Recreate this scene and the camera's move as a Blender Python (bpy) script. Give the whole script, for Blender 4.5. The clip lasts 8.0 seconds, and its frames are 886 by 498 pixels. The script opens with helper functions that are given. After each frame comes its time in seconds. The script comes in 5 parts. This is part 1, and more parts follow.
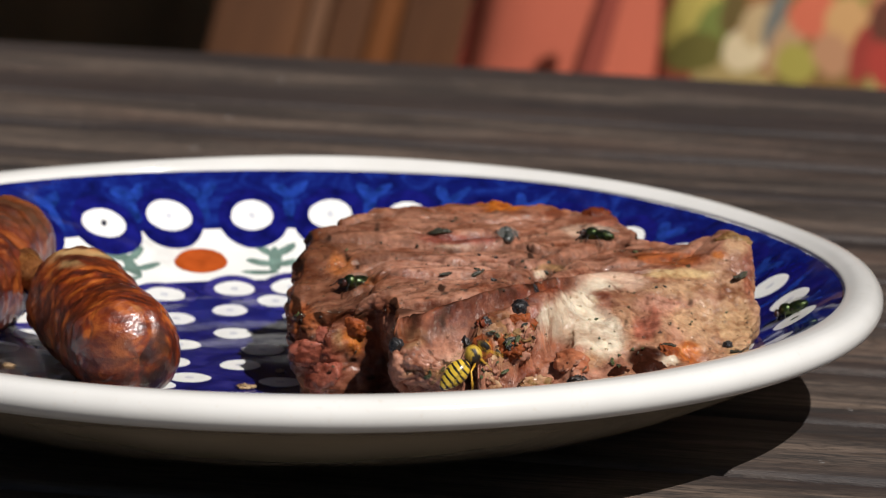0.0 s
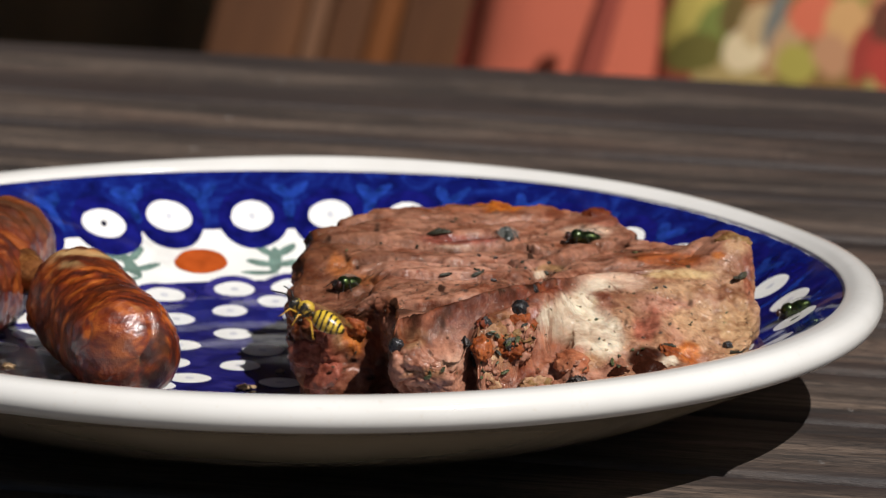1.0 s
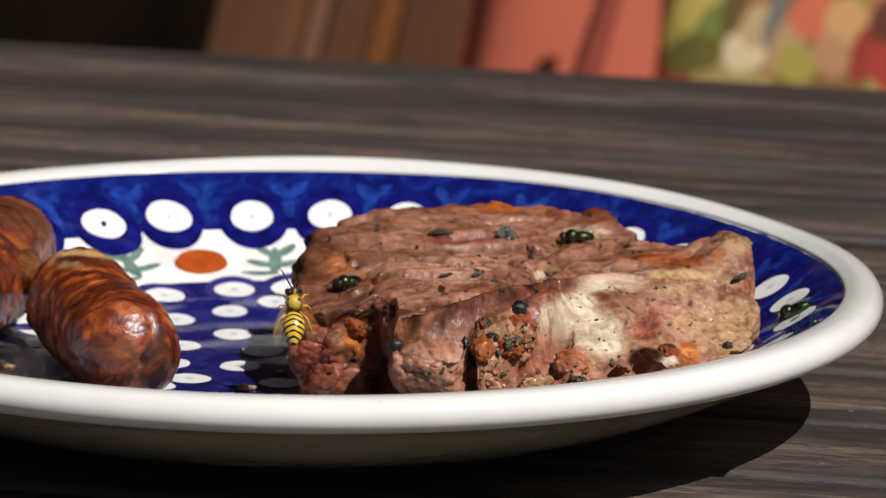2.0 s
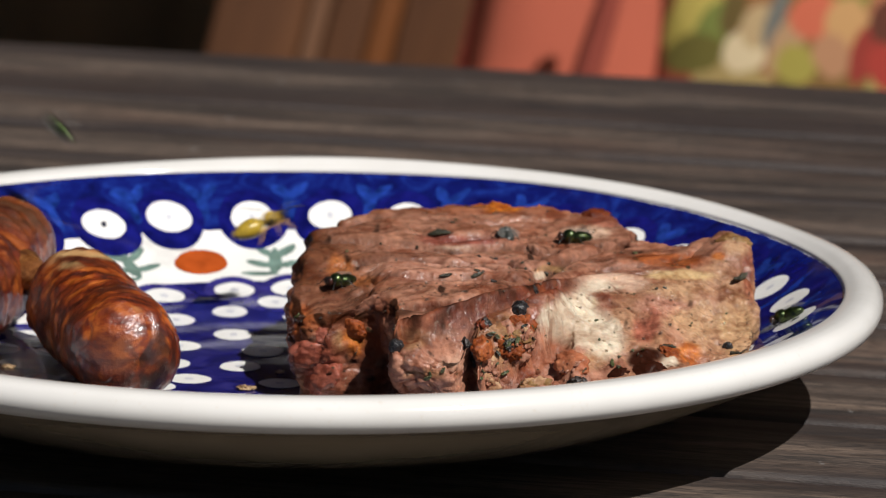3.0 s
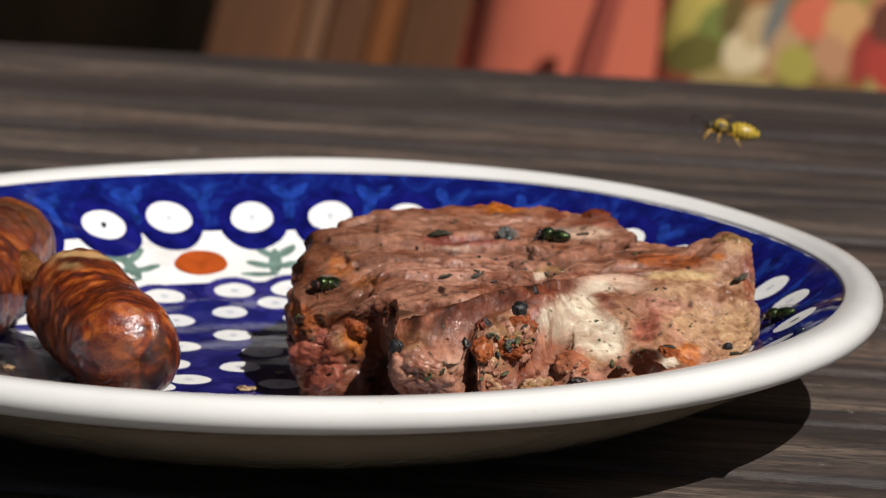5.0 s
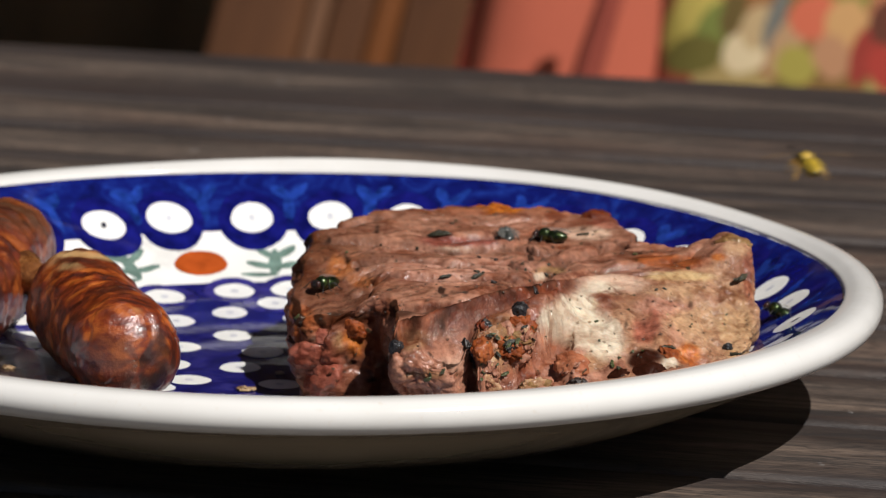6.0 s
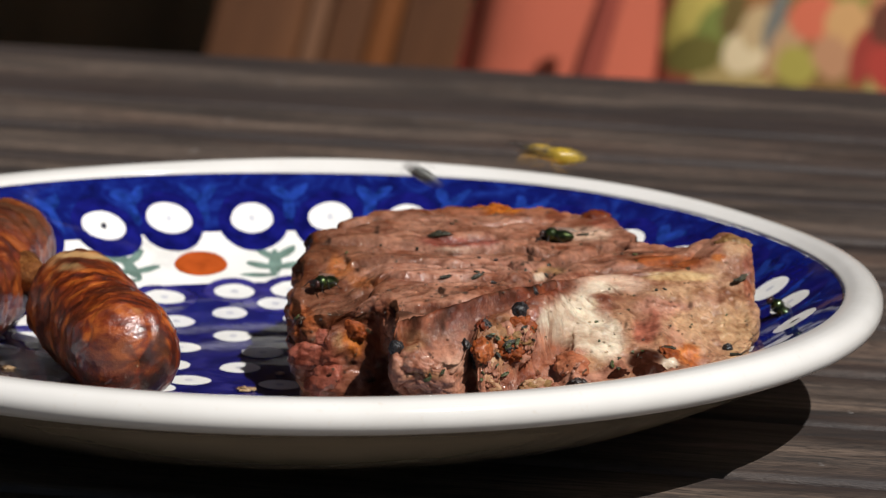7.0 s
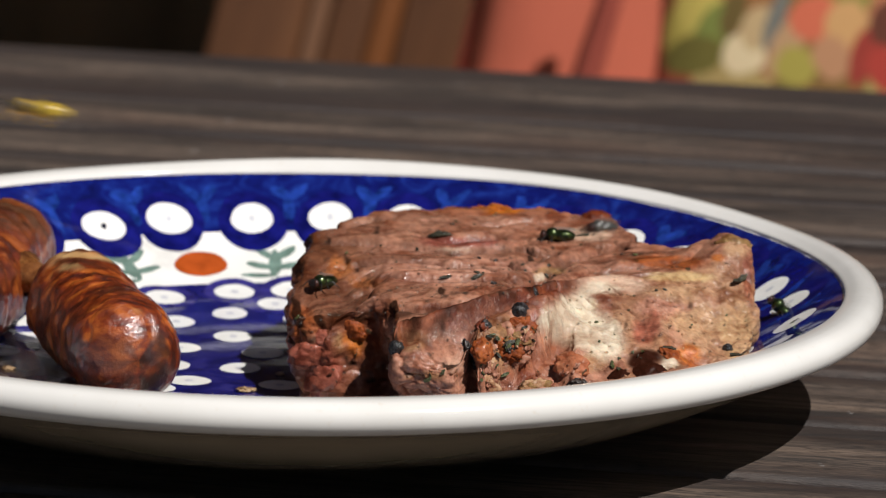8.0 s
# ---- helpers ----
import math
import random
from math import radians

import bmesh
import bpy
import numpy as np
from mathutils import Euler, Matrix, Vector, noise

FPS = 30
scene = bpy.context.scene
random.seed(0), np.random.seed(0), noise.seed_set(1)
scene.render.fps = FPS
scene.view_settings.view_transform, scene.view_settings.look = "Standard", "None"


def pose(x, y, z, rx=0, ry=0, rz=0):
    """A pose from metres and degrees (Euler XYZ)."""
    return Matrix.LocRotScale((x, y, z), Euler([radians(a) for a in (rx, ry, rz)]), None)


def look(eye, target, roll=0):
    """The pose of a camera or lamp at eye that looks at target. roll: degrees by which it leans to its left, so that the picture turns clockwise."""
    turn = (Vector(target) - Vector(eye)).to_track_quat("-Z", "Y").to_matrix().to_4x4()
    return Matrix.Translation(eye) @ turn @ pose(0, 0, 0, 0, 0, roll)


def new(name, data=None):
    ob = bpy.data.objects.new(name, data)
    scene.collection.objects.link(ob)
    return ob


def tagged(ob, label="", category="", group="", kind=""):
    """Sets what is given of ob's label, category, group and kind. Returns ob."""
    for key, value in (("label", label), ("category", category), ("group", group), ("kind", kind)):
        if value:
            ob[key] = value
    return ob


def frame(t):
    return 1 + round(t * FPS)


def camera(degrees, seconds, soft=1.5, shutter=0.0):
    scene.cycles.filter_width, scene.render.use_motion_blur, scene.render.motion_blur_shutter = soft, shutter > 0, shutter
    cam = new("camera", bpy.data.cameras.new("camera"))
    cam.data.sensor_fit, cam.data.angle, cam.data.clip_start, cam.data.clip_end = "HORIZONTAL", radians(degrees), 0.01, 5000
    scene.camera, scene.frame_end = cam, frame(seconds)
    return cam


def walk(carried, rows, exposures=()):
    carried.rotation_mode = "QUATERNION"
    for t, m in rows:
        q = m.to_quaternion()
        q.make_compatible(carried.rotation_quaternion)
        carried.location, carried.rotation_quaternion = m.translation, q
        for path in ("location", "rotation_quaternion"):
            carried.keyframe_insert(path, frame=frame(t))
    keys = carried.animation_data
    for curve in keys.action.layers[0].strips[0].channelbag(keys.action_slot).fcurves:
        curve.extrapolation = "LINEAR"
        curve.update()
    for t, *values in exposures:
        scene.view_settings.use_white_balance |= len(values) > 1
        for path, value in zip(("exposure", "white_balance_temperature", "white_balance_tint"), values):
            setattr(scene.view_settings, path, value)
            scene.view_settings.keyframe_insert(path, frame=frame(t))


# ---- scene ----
# ---------------------------------------------------------------- camera
# The camera stands on a tripod and creeps up by a few hundredths of a degree.
TABLE = 0.74
cam = camera(11.194, 8.0, soft=1.0, shutter=0.75)
EYE = (0.03411, -1.01617, TABLE + 0.24383)
LEAN = pose(0, 0, 0, 0, 0, 1.2492)
walk(cam, [(0.0, pose(*EYE, 90 - 11.6124) @ LEAN), (2.0, pose(*EYE, 90 - 11.6014) @ LEAN), (4.0, pose(*EYE, 90 - 11.5924) @ LEAN), (6.0, pose(*EYE, 90 - 11.5834) @ LEAN), (8.0, pose(*EYE, 90 - 11.5744) @ LEAN)])
cam.data.dof.use_dof = True
cam.data.dof.focus_distance = 0.972
cam.data.dof.aperture_fstop = 29.0

# ---------------------------------------------------------------- light
SUN_WAY = Vector((0.54, -0.57, 1.0)).normalized()
world = bpy.data.worlds.new("sky")
scene.world = world
world.use_nodes = True
sky = world.node_tree.nodes.new("ShaderNodeTexSky")
sky.sky_type, sky.sun_disc = "NISHITA", False
sky.sun_elevation = math.asin(SUN_WAY.z)
sky.sun_rotation = math.atan2(SUN_WAY.x, SUN_WAY.y)
background = world.node_tree.nodes["Background"]
background.inputs["Strength"].default_value = 0.022
world.node_tree.links.new(sky.outputs[0], background.inputs[0])
sun_data = bpy.data.lights.new("sun", "SUN")
sun_data.energy, sun_data.angle, sun_data.color = 4.9, radians(0.55), (1.0, 0.955, 0.92)
sun = new("sun", sun_data)
sun.matrix_world = look(Vector((0, 0, 6)) + SUN_WAY * 6, (0, 0, 6))
scene.view_settings.exposure = 0.0


# ---------------------------------------------------------------- material helpers
class Nodes:
    """A node material with a Principled shader and a few shortcuts."""

    def __init__(self, name, rough=0.5, metal=0.0, **inputs):
        self.m = bpy.data.materials.new(name)
        self.m.use_nodes = True
        self.t = self.m.node_tree
        self.b = self.t.nodes["Principled BSDF"]
        self.b.inputs["Roughness"].default_value = rough
        self.b.inputs["Metallic"].default_value = metal
        self.coord = self.t.nodes.new("ShaderNodeTexCoord").outputs["Object"]

    def set(self, key, value):
        if hasattr(value, "is_linked"):
            self.t.links.new(value, self.b.inputs[key])
        else:
            self.b.inputs[key].default_value = value
        return self

    def node(self, kind, **values):
        n = self.t.nodes.new(kind)
        for k, v in values.items():
            if hasattr(v, "is_linked"):
                self.t.links.new(v, n.inputs[k])
            else:
                n.inputs[k].default_value = v
        return n

    def mapped(self, scale=(1, 1, 1), turn=(0, 0, 0)):
        n = self.node("ShaderNodeMapping", Vector=self.coord)
        n.inputs["Scale"].default_value, n.inputs["Rotation"].default_value = scale, turn
        return n.outputs[0]

    def noise(self, scale, detail=4, rough=0.55, vector=None, distortion=0.0):
        n = self.node("ShaderNodeTexNoise", Vector=vector or self.coord, Scale=scale, Detail=detail, Roughness=rough, Distortion=distortion)
        return n.outputs["Fac"]

    def voronoi(self, scale, vector=None):
        return self.node("ShaderNodeTexVoronoi", Vector=vector or self.coord, Scale=scale).outputs["Distance"]

    def ramp(self, fac, *stops):
        n = self.t.nodes.new("ShaderNodeValToRGB")
        self.t.links.new(fac, n.inputs[0])
        e = n.color_ramp.elements
        while len(e) < len(stops):
            e.new(0.5)
        for el, (pos, col) in zip(e, stops):
            el.position = pos
            el.color = (*col, 1) if not isinstance(col, (int, float)) else (col, col, col, 1)
        return n.outputs[0]

    def math(self, op, a, b=0.0, clamp=False):
        n = self.t.nodes.new("ShaderNodeMath")
        n.operation, n.use_clamp = op, clamp
        for i, v in enumerate((a, b)):
            if hasattr(v, "is_linked"):
                self.t.links.new(v, n.inputs[i])
            else:
                n.inputs[i].default_value = v
        return n.outputs[0]

    def mix(self, fac, a, b, mode="MIX"):
        n = self.t.nodes.new("ShaderNodeMix")
        n.data_type, n.blend_type = "RGBA", mode
        for key, v in ((0, fac), (6, a), (7, b)):
            if hasattr(v, "is_linked"):
                self.t.links.new(v, n.inputs[key])
            elif isinstance(v, (int, float)):
                n.inputs[key].default_value = v
            else:
                n.inputs[key].default_value = (*v, 1)
        return n.outputs[2]

    def attribute(self, name):
        n = self.t.nodes.new("ShaderNodeAttribute")
        n.attribute_name = name
        s = self.t.nodes.new("ShaderNodeSeparateColor")
        self.t.links.new(n.outputs["Color"], s.inputs[0])
        return s.outputs[0], s.outputs[1], s.outputs[2], n.outputs["Alpha"]

    def bump(self, height, strength=0.3, distance=0.001):
        n = self.node("ShaderNodeBump", Strength=strength, Distance=distance, Height=height)
        self.t.links.new(n.outputs[0], self.b.inputs["Normal"])
        return self


def plain(name, colour, rough=0.5, metal=0.0, spread=0.12, scale=300.0):
    """A nearly plain material with a little mottling."""
    k = Nodes(name, rough, metal)
    f = k.noise(scale, 3)
    lo, hi = [max(0, c * (1 - spread)) for c in colour], [min(1, c * (1 + spread)) for c in colour]
    return k.set("Base Color", k.ramp(f, (0.3, lo), (0.7, hi))).m


def smooth(a, b, x):
    t = min(1, max(0, (x - a) / (b - a)))
    return t * t * (3 - 2 * t)


def fbm(p, octaves=4):
    v, a = 0.0, 1.0
    for _ in range(octaves):
        v += a * noise.noise(p)
        p, a = p * 2.03, a * 0.5
    return v


# ---------------------------------------------------------------- materials
def glaze_white(name="cream_glaze", lo=(0.70, 0.69, 0.655), hi=(0.76, 0.752, 0.72)):
    k = Nodes(name, 0.12)
    f = k.noise(35, 3)
    g = k.noise(600, 4)
    c = k.mix(k.ramp(g, (0.62, 0.0), (0.75, 0.25)), k.ramp(f, (0.3, lo), (0.7, hi)), (0.6, 0.5, 0.38))
    k.set("Base Color", c).set("Coat Weight", 0.4).set("Coat Roughness", 0.06)
    return k.bump(k.noise(90, 2), 0.05, 0.001).m


def glaze_well():
    """Cobalt and white zones, painted by brush round the middle of the plate."""
    k = Nodes("painted_glaze", 0.1)
    s = k.node("ShaderNodeSeparateXYZ", Vector=k.coord)
    r = k.math("SQRT", k.math("ADD", k.math("MULTIPLY", s.outputs[0], s.outputs[0]), k.math("MULTIPLY", s.outputs[1], s.outputs[1])))
    r = k.math("ADD", r, k.math("MULTIPLY", k.math("SUBTRACT", k.noise(180, 3), 0.5), 0.0008))
    brush = k.noise(120, 4, 0.6, k.mapped((1, 1, 1)), 1.5)
    blue = k.ramp(brush, (0.25, (0.003, 0.004, 0.045)), (0.5, (0.005, 0.009, 0.115)), (0.75, (0.012, 0.035, 0.24)))
    middle = k.ramp(brush, (0.28, (0.004, 0.004, 0.045)), (0.55, (0.012, 0.012, 0.12)), (0.8, (0.04, 0.036, 0.20)))
    white = k.ramp(k.noise(60, 3), (0.3, (0.70, 0.70, 0.66)), (0.7, (0.80, 0.80, 0.77)))
    c = k.mix(k.math("GREATER_THAN", r, 0.0860), middle, white)
    c = k.mix(k.math("GREATER_THAN", r, 0.1062), c, blue)
    c = k.mix(k.math("GREATER_THAN", r, 0.1258), c, white)
    # a film of dried meat juice
    juice = k.ramp(k.noise(28, 5, 0.6), (0.64, 0.0), (0.74, 0.3))
    c = k.mix(juice, c, (0.08, 0.05, 0.03))
    k.set("Base Color", c).set("Specular IOR Level", 0.16)
    k.set("Roughness", k.ramp(k.noise(45, 3), (0.35, 0.03), (0.7, 0.07)))
    return k.bump(k.noise(110, 2), 0.03, 0.001).m


def weathered_wood():
    """Dark oiled boards gone grey; the grain runs along x of the board."""
    k = Nodes("weathered_wood", 0.6)
    info = k.t.nodes.new("ShaderNodeObjectInfo")
    shift = k.node("ShaderNodeVectorMath")
    k.t.links.new(k.coord, shift.inputs[0])
    k.t.links.new(info.outputs["Random"], shift.inputs[1])
    base = shift.outputs[0]
    m = k.node("ShaderNodeMapping", Vector=base)
    m.inputs["Scale"].default_value = (0.07, 1, 1)
    grain = k.noise(300, 6, 0.7, m.outputs[0], 0.6)
    m2 = k.node("ShaderNodeMapping", Vector=base)
    m2.inputs["Scale"].default_value = (0.13, 1, 1)
    bands = k.noise(58, 5, 0.62, m2.outputs[0], 1.2)
    worn = k.noise(24, 5, 0.65, m2.outputs[0], 0.8)
    m3 = k.node("ShaderNodeMapping", Vector=base)
    m3.inputs["Scale"].default_value = (0.3, 1, 1)
    pores = k.noise(700, 4, 0.7, m3.outputs[0])
    c = k.ramp(bands, (0.34, (0.014, 0.010, 0.008)), (0.44, (0.062, 0.045, 0.035)), (0.54, (0.122, 0.090, 0.070)), (0.68, (0.190, 0.140, 0.104)))
    c = k.mix(k.ramp(grain, (0.36, 0.9), (0.56, 0.0)), c, (0.010, 0.007, 0.006))
    c = k.mix(k.ramp(worn, (0.52, 0.0), (0.70, 0.5)), c, (0.11, 0.055, 0.034))
    c = k.mix(k.ramp(pores, (0.36, 0.75), (0.5, 0.0)), c, (0.012, 0.009, 0.008))
    speck = k.ramp(k.noise(170, 3, 0.6), (0.68, 0.0), (0.75, 0.6))
    c = k.mix(speck, c, (0.26, 0.25, 0.24))
    # each board gets unevenly darker towards its long edges
    across = k.node("ShaderNodeSeparateXYZ", Vector=k.coord).outputs[1]
    rim = k.math("ADD", k.math("MULTIPLY", k.math("ABSOLUTE", across), 40.0), k.math("MULTIPLY", k.math("SUBTRACT", worn, 0.5), 0.7))
    c = k.mix(k.ramp(rim, (0.48, 0.0), (0.88, 0.72)), c, (0.018, 0.011, 0.010))
    k.set("Base Color", c)
    k.set("Roughness", k.ramp(grain, (0.3, 0.7), (0.7, 0.42)))
    k.set("Specular IOR Level", 0.85)
    return k.bump(k.mix(0.35, k.mix(0.5, grain, bands), pores), 0.55, 0.0016).m


def meat():
    """Grilled meat: the tint attribute holds its colour, and in alpha how far it is charred dry."""
    k = Nodes("grilled_meat", 0.42)
    n = k.t.nodes.new("ShaderNodeAttribute")
    n.attribute_name = "tint"
    tint, dry = n.outputs["Color"], n.outputs["Alpha"]
    parts = k.t.nodes.new("ShaderNodeSeparateColor")
    k.t.links.new(tint, parts.inputs[0])
    grainy = k.ramp(parts.outputs[1], (0.16, 1.0), (0.42, 0.35))
    fibre = k.noise(150, 5, 0.6, k.mapped((0.35, 1, 0.5), (0, 0, radians(-8))), 0.8)
    mottle = k.noise(90, 4, 0.6)
    fine = k.noise(600, 4, 0.6)
    c = k.mix(1.0, tint, k.ramp(fibre, (0.30, (0.58, 0.44, 0.38)), (0.50, (1.0, 1.0, 1.0)), (0.70, (1.22, 1.22, 1.20))), "MULTIPLY")
    c = k.mix(grainy, c, k.ramp(mottle, (0.34, (0.78, 0.60, 0.50)), (0.50, (1.0, 1.0, 1.0)), (0.68, (1.18, 1.18, 1.16))), "MULTIPLY")
    c = k.mix(grainy, c, k.ramp(k.noise(360, 4, 0.7), (0.32, (0.60, 0.50, 0.44)), (0.50, (1.0, 1.0, 1.0)), (0.68, (1.28, 1.30, 1.30))), "MULTIPLY")
    c = k.mix(k.math("MULTIPLY", grainy, k.ramp(fine, (0.34, 0.35), (0.46, 0.0))), c, (0.10, 0.030, 0.014))
    speck = k.ramp(k.noise(430, 2, 0.5), (0.70, 0.0), (0.73, 0.85))
    c = k.mix(speck, c, (0.030, 0.026, 0.010))
    k.set("Base Color", k.mix(dry, c, tint))
    k.set("Subsurface Weight", 0.05).set("Subsurface Radius", (0.004, 0.0015, 0.0008)).set("Subsurface Scale", 0.15)
    k.set("Roughness", k.mix(dry, k.ramp(k.noise(180, 4), (0.40, 0.50), (0.60, 0.78)), (0.7, 0.7, 0.7)))
    moist = k.math("SUBTRACT", 1.0, k.math("MULTIPLY", dry, 0.8))
    k.set("Specular IOR Level", k.math("MULTIPLY", moist, 0.20))
    k.set("Coat Weight", k.math("MULTIPLY", moist, k.ramp(k.noise(120, 4, 0.6), (0.44, 0.03), (0.58, 1.0))))
    k.set("Coat Roughness", k.ramp(k.noise(150, 3), (0.42, 0.11), (0.60, 0.24)))
    k.bump(k.mix(0.4, fine, k.mix(0.5, fibre, k.noise(330, 4))), 0.60, 0.0013)
    wet = k.node("ShaderNodeBump", Strength=1.0, Distance=0.0016, Height=k.mix(0.4, k.noise(380, 3), fine))
    k.t.links.new(wet.outputs[0], k.b.inputs["Coat Normal"])
    return k.m


def sausage_skin():
    """Grilled sausage: tint channels are char, pale and wrinkle."""
    k = Nodes("grilled_sausage_skin", 0.3)
    char, pale, dark, _ = k.attribute("tint")
    streak = k.noise(170, 5, 0.65, k.mapped((0.45, 1.3, 0.8), (0, 0, radians(-28))), 0.5)
    c = k.ramp(streak, (0.27, (0.016, 0.005, 0.003)), (0.41, (0.060, 0.010, 0.004)), (0.52, (0.190, 0.029, 0.005)), (0.66, (0.46, 0.118, 0.018)))
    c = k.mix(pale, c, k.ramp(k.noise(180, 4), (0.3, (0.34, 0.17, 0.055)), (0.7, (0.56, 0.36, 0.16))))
    c = k.mix(dark, c, (0.055, 0.014, 0.007))
    c = k.mix(k.math("MULTIPLY", char, 0.85), c, (0.020, 0.011, 0.009))
    k.set("Base Color", c)
    k.set("Roughness", k.ramp(k.noise(260, 4), (0.35, 0.30), (0.7, 0.52)))
    k.set("Coat Weight", k.ramp(k.noise(90, 3), (0.36, 0.25), (0.58, 1.0))).set("Coat Roughness", 0.13)
    skin = k.mix(0.5, k.noise(700, 4), k.noise(220, 5))
    gloss = k.node("ShaderNodeBump", Strength=0.6, Distance=0.0010, Height=skin)
    k.t.links.new(gloss.outputs[0], k.b.inputs["Coat Normal"])
    return k.bump(skin, 0.55, 0.0008).m


GLAZE, WELL, WOOD, MEAT, SKIN = glaze_white(), glaze_well(), weathered_wood(), meat(), sausage_skin()
# Darker, browner copy of the cream glaze that carries the underside's shade.
SHADED_GLAZE = glaze_white("shaded_glaze", (0.44, 0.36, 0.25), (0.54, 0.45, 0.32))


# ---------------------------------------------------------------- mesh helpers
def finish(bm, name, soft=True):
    me = bpy.data.meshes.new(name)
    bm.to_mesh(me)
    bm.free()
    if soft:
        me.polygons.foreach_set("use_smooth", [True] * len(me.polygons))
    return me


def part(name, bm, material, parent, label="", soft=True):
    me = finish(bm, name, soft) if isinstance(bm, bmesh.types.BMesh) else bm
    if material:
        me.materials.append(material)
    ob = new(name, me)
    ob.parent = parent
    if label:
        ob["label"] = label
    return ob


def thing(name, m, label, category, group="", kind=""):
    ob = new(name)
    ob.empty_display_size = 0.02
    ob.matrix_basis = m
    return tagged(ob, label, category, group, kind)


def box(size, centre=(0, 0, 0), bevel=0.0, segments=2):
    bm = bmesh.new()
    bmesh.ops.create_cube(bm, size=1, matrix=Matrix.Translation(centre) @ Matrix.Diagonal((*size, 1)))
    if bevel:
        bmesh.ops.bevel(bm, geom=bm.edges[:], offset=bevel, segments=segments, affect="EDGES", profile=0.6)
    return bm


def lathe(profile, steps=192, closed=False):
    """Turns (r, z) pairs round z."""
    bm = bmesh.new()
    rings = []
    for r, z in profile:
        if r < 1e-6:
            rings.append([bm.verts.new((0, 0, z))])
        else:
            rings.append([bm.verts.new((r * math.cos(a), r * math.sin(a), z)) for a in (2 * math.pi * i / steps for i in range(steps))])
    for a, b in zip(rings, rings[1:]):
        for i in range(steps):
            j = (i + 1) % steps
            if len(a) == 1:
                bm.faces.new((a[0], b[i], b[j]))
            elif len(b) == 1:
                bm.faces.new((a[i], b[0], a[j]))
            else:
                bm.faces.new((a[i], b[i], b[j], a[j]))
    bmesh.ops.recalc_face_normals(bm, faces=bm.faces[:])
    return bm


def tube(points, radii, steps=10, caps=True):
    """A tube along points."""
    bm = bmesh.new()
    pts = [Vector(p) for p in points]
    rings = []
    for i, p in enumerate(pts):
        d = (pts[min(i + 1, len(pts) - 1)] - pts[max(i - 1, 0)]).normalized()
        up = Vector((0, 0, 1)) if abs(d.z) < 0.9 else Vector((1, 0, 0))
        u = d.cross(up).normalized()
        v = u.cross(d)
        rings.append([bm.verts.new(p + radii[i] * (u * math.cos(a) + v * math.sin(a))) for a in (2 * math.pi * k / steps for k in range(steps))])
    for a, b in zip(rings, rings[1:]):
        for i in range(steps):
            bm.faces.new((a[i], a[(i + 1) % steps], b[(i + 1) % steps], b[i]))
    if caps:
        bm.faces.new(rings[0][::-1])
        bm.faces.new(rings[-1])
    bmesh.ops.recalc_face_normals(bm, faces=bm.faces[:])
    return bm


def ball(radii, centre=(0, 0, 0), segments=16, rings=10):
    bm = bmesh.new()
    bmesh.ops.create_uvsphere(bm, u_segments=segments, v_segments=rings, radius=1, matrix=Matrix.Translation(centre) @ Matrix.Diagonal((*radii, 1)))
    return bm


# ---------------------------------------------------------------- ground and garden
def ground_material():
    k = Nodes("garden_paving", 0.85)
    c = k.ramp(k.noise(3, 6), (0.3, (0.16, 0.14, 0.11)), (0.7, (0.30, 0.27, 0.22)))
    return k.set("Base Color", c).bump(k.noise(60, 4), 0.4, 0.01).m


bm = bmesh.new()
bmesh.ops.create_grid(bm, x_segments=40, y_segments=40, size=400)
ground = tagged(new("ground", finish(bm, "ground")), "pale garden paving in sunlight", "ground", kind="structure")
ground.data.materials.append(ground_material())


# ---------------------------------------------------------------- table
TURN = -11.6
SLAT = 0.0530


def garden_table():
    t = thing("garden_table", pose(0, 0, 0, 0, 0, TURN), "dark weathered wooden garden table with narrow boards", "table")
    long, far = 2.0, 0.476
    edges = [far, far - 0.095]
    while edges[-1] > -0.42:
        edges.append(edges[-1] - SLAT)
    rng = random.Random(3)
    for a, b in zip(edges, edges[1:]):
        w = a - b - 0.0045
        bm = box((long, w, 0.028), (0, 0, 0), 0.0022, 2)
        board = part("board", bm, WOOD, t)
        board.location = (0.15 + rng.uniform(-0.006, 0.006), (a + b) / 2, TABLE - 0.014 + rng.uniform(-0.0004, 0.0004))
    mid = (far + edges[-1]) / 2
    for x in (-0.65, 0.95):
        part("batten", box((0.07, far - edges[-1] - 0.06, 0.03), (x, mid, TABLE - 0.043), 0.003), WOOD, t)
        for y in (far - 0.09, edges[-1] + 0.09):
            part("leg", box((0.07, 0.07, TABLE - 0.058), (x, y, (TABLE - 0.058) / 2), 0.004), WOOD, t)
    return t


garden_table()


# ---------------------------------------------------------------- plate
INNER = [(0, .0045), (.02, .0046), (.04, .0050), (.06, .0059), (.075, .0068), (.086, .0084), (.094, .0115), (.1005, .0146), (.111, .0203), (.118, .0247), (.124, .0284), (.126, .0295)]


def well_z(r):
    for (a, za), (b, zb) in zip(INNER, INNER[1:]):
        if r <= b:
            return za + (zb - za) * (r - a) / (b - a)
    return INNER[-1][1]


def warp(x, y):
    """The plate came slightly out of true in the kiln."""
    r, a = math.hypot(x, y), math.degrees(math.atan2(y, x))
    return (r / 0.13) ** 3 * (-0.0010 * math.exp(-((a - 22) / 24) ** 2) + 0.0007 * math.exp(-((a - 68) / 18) ** 2))


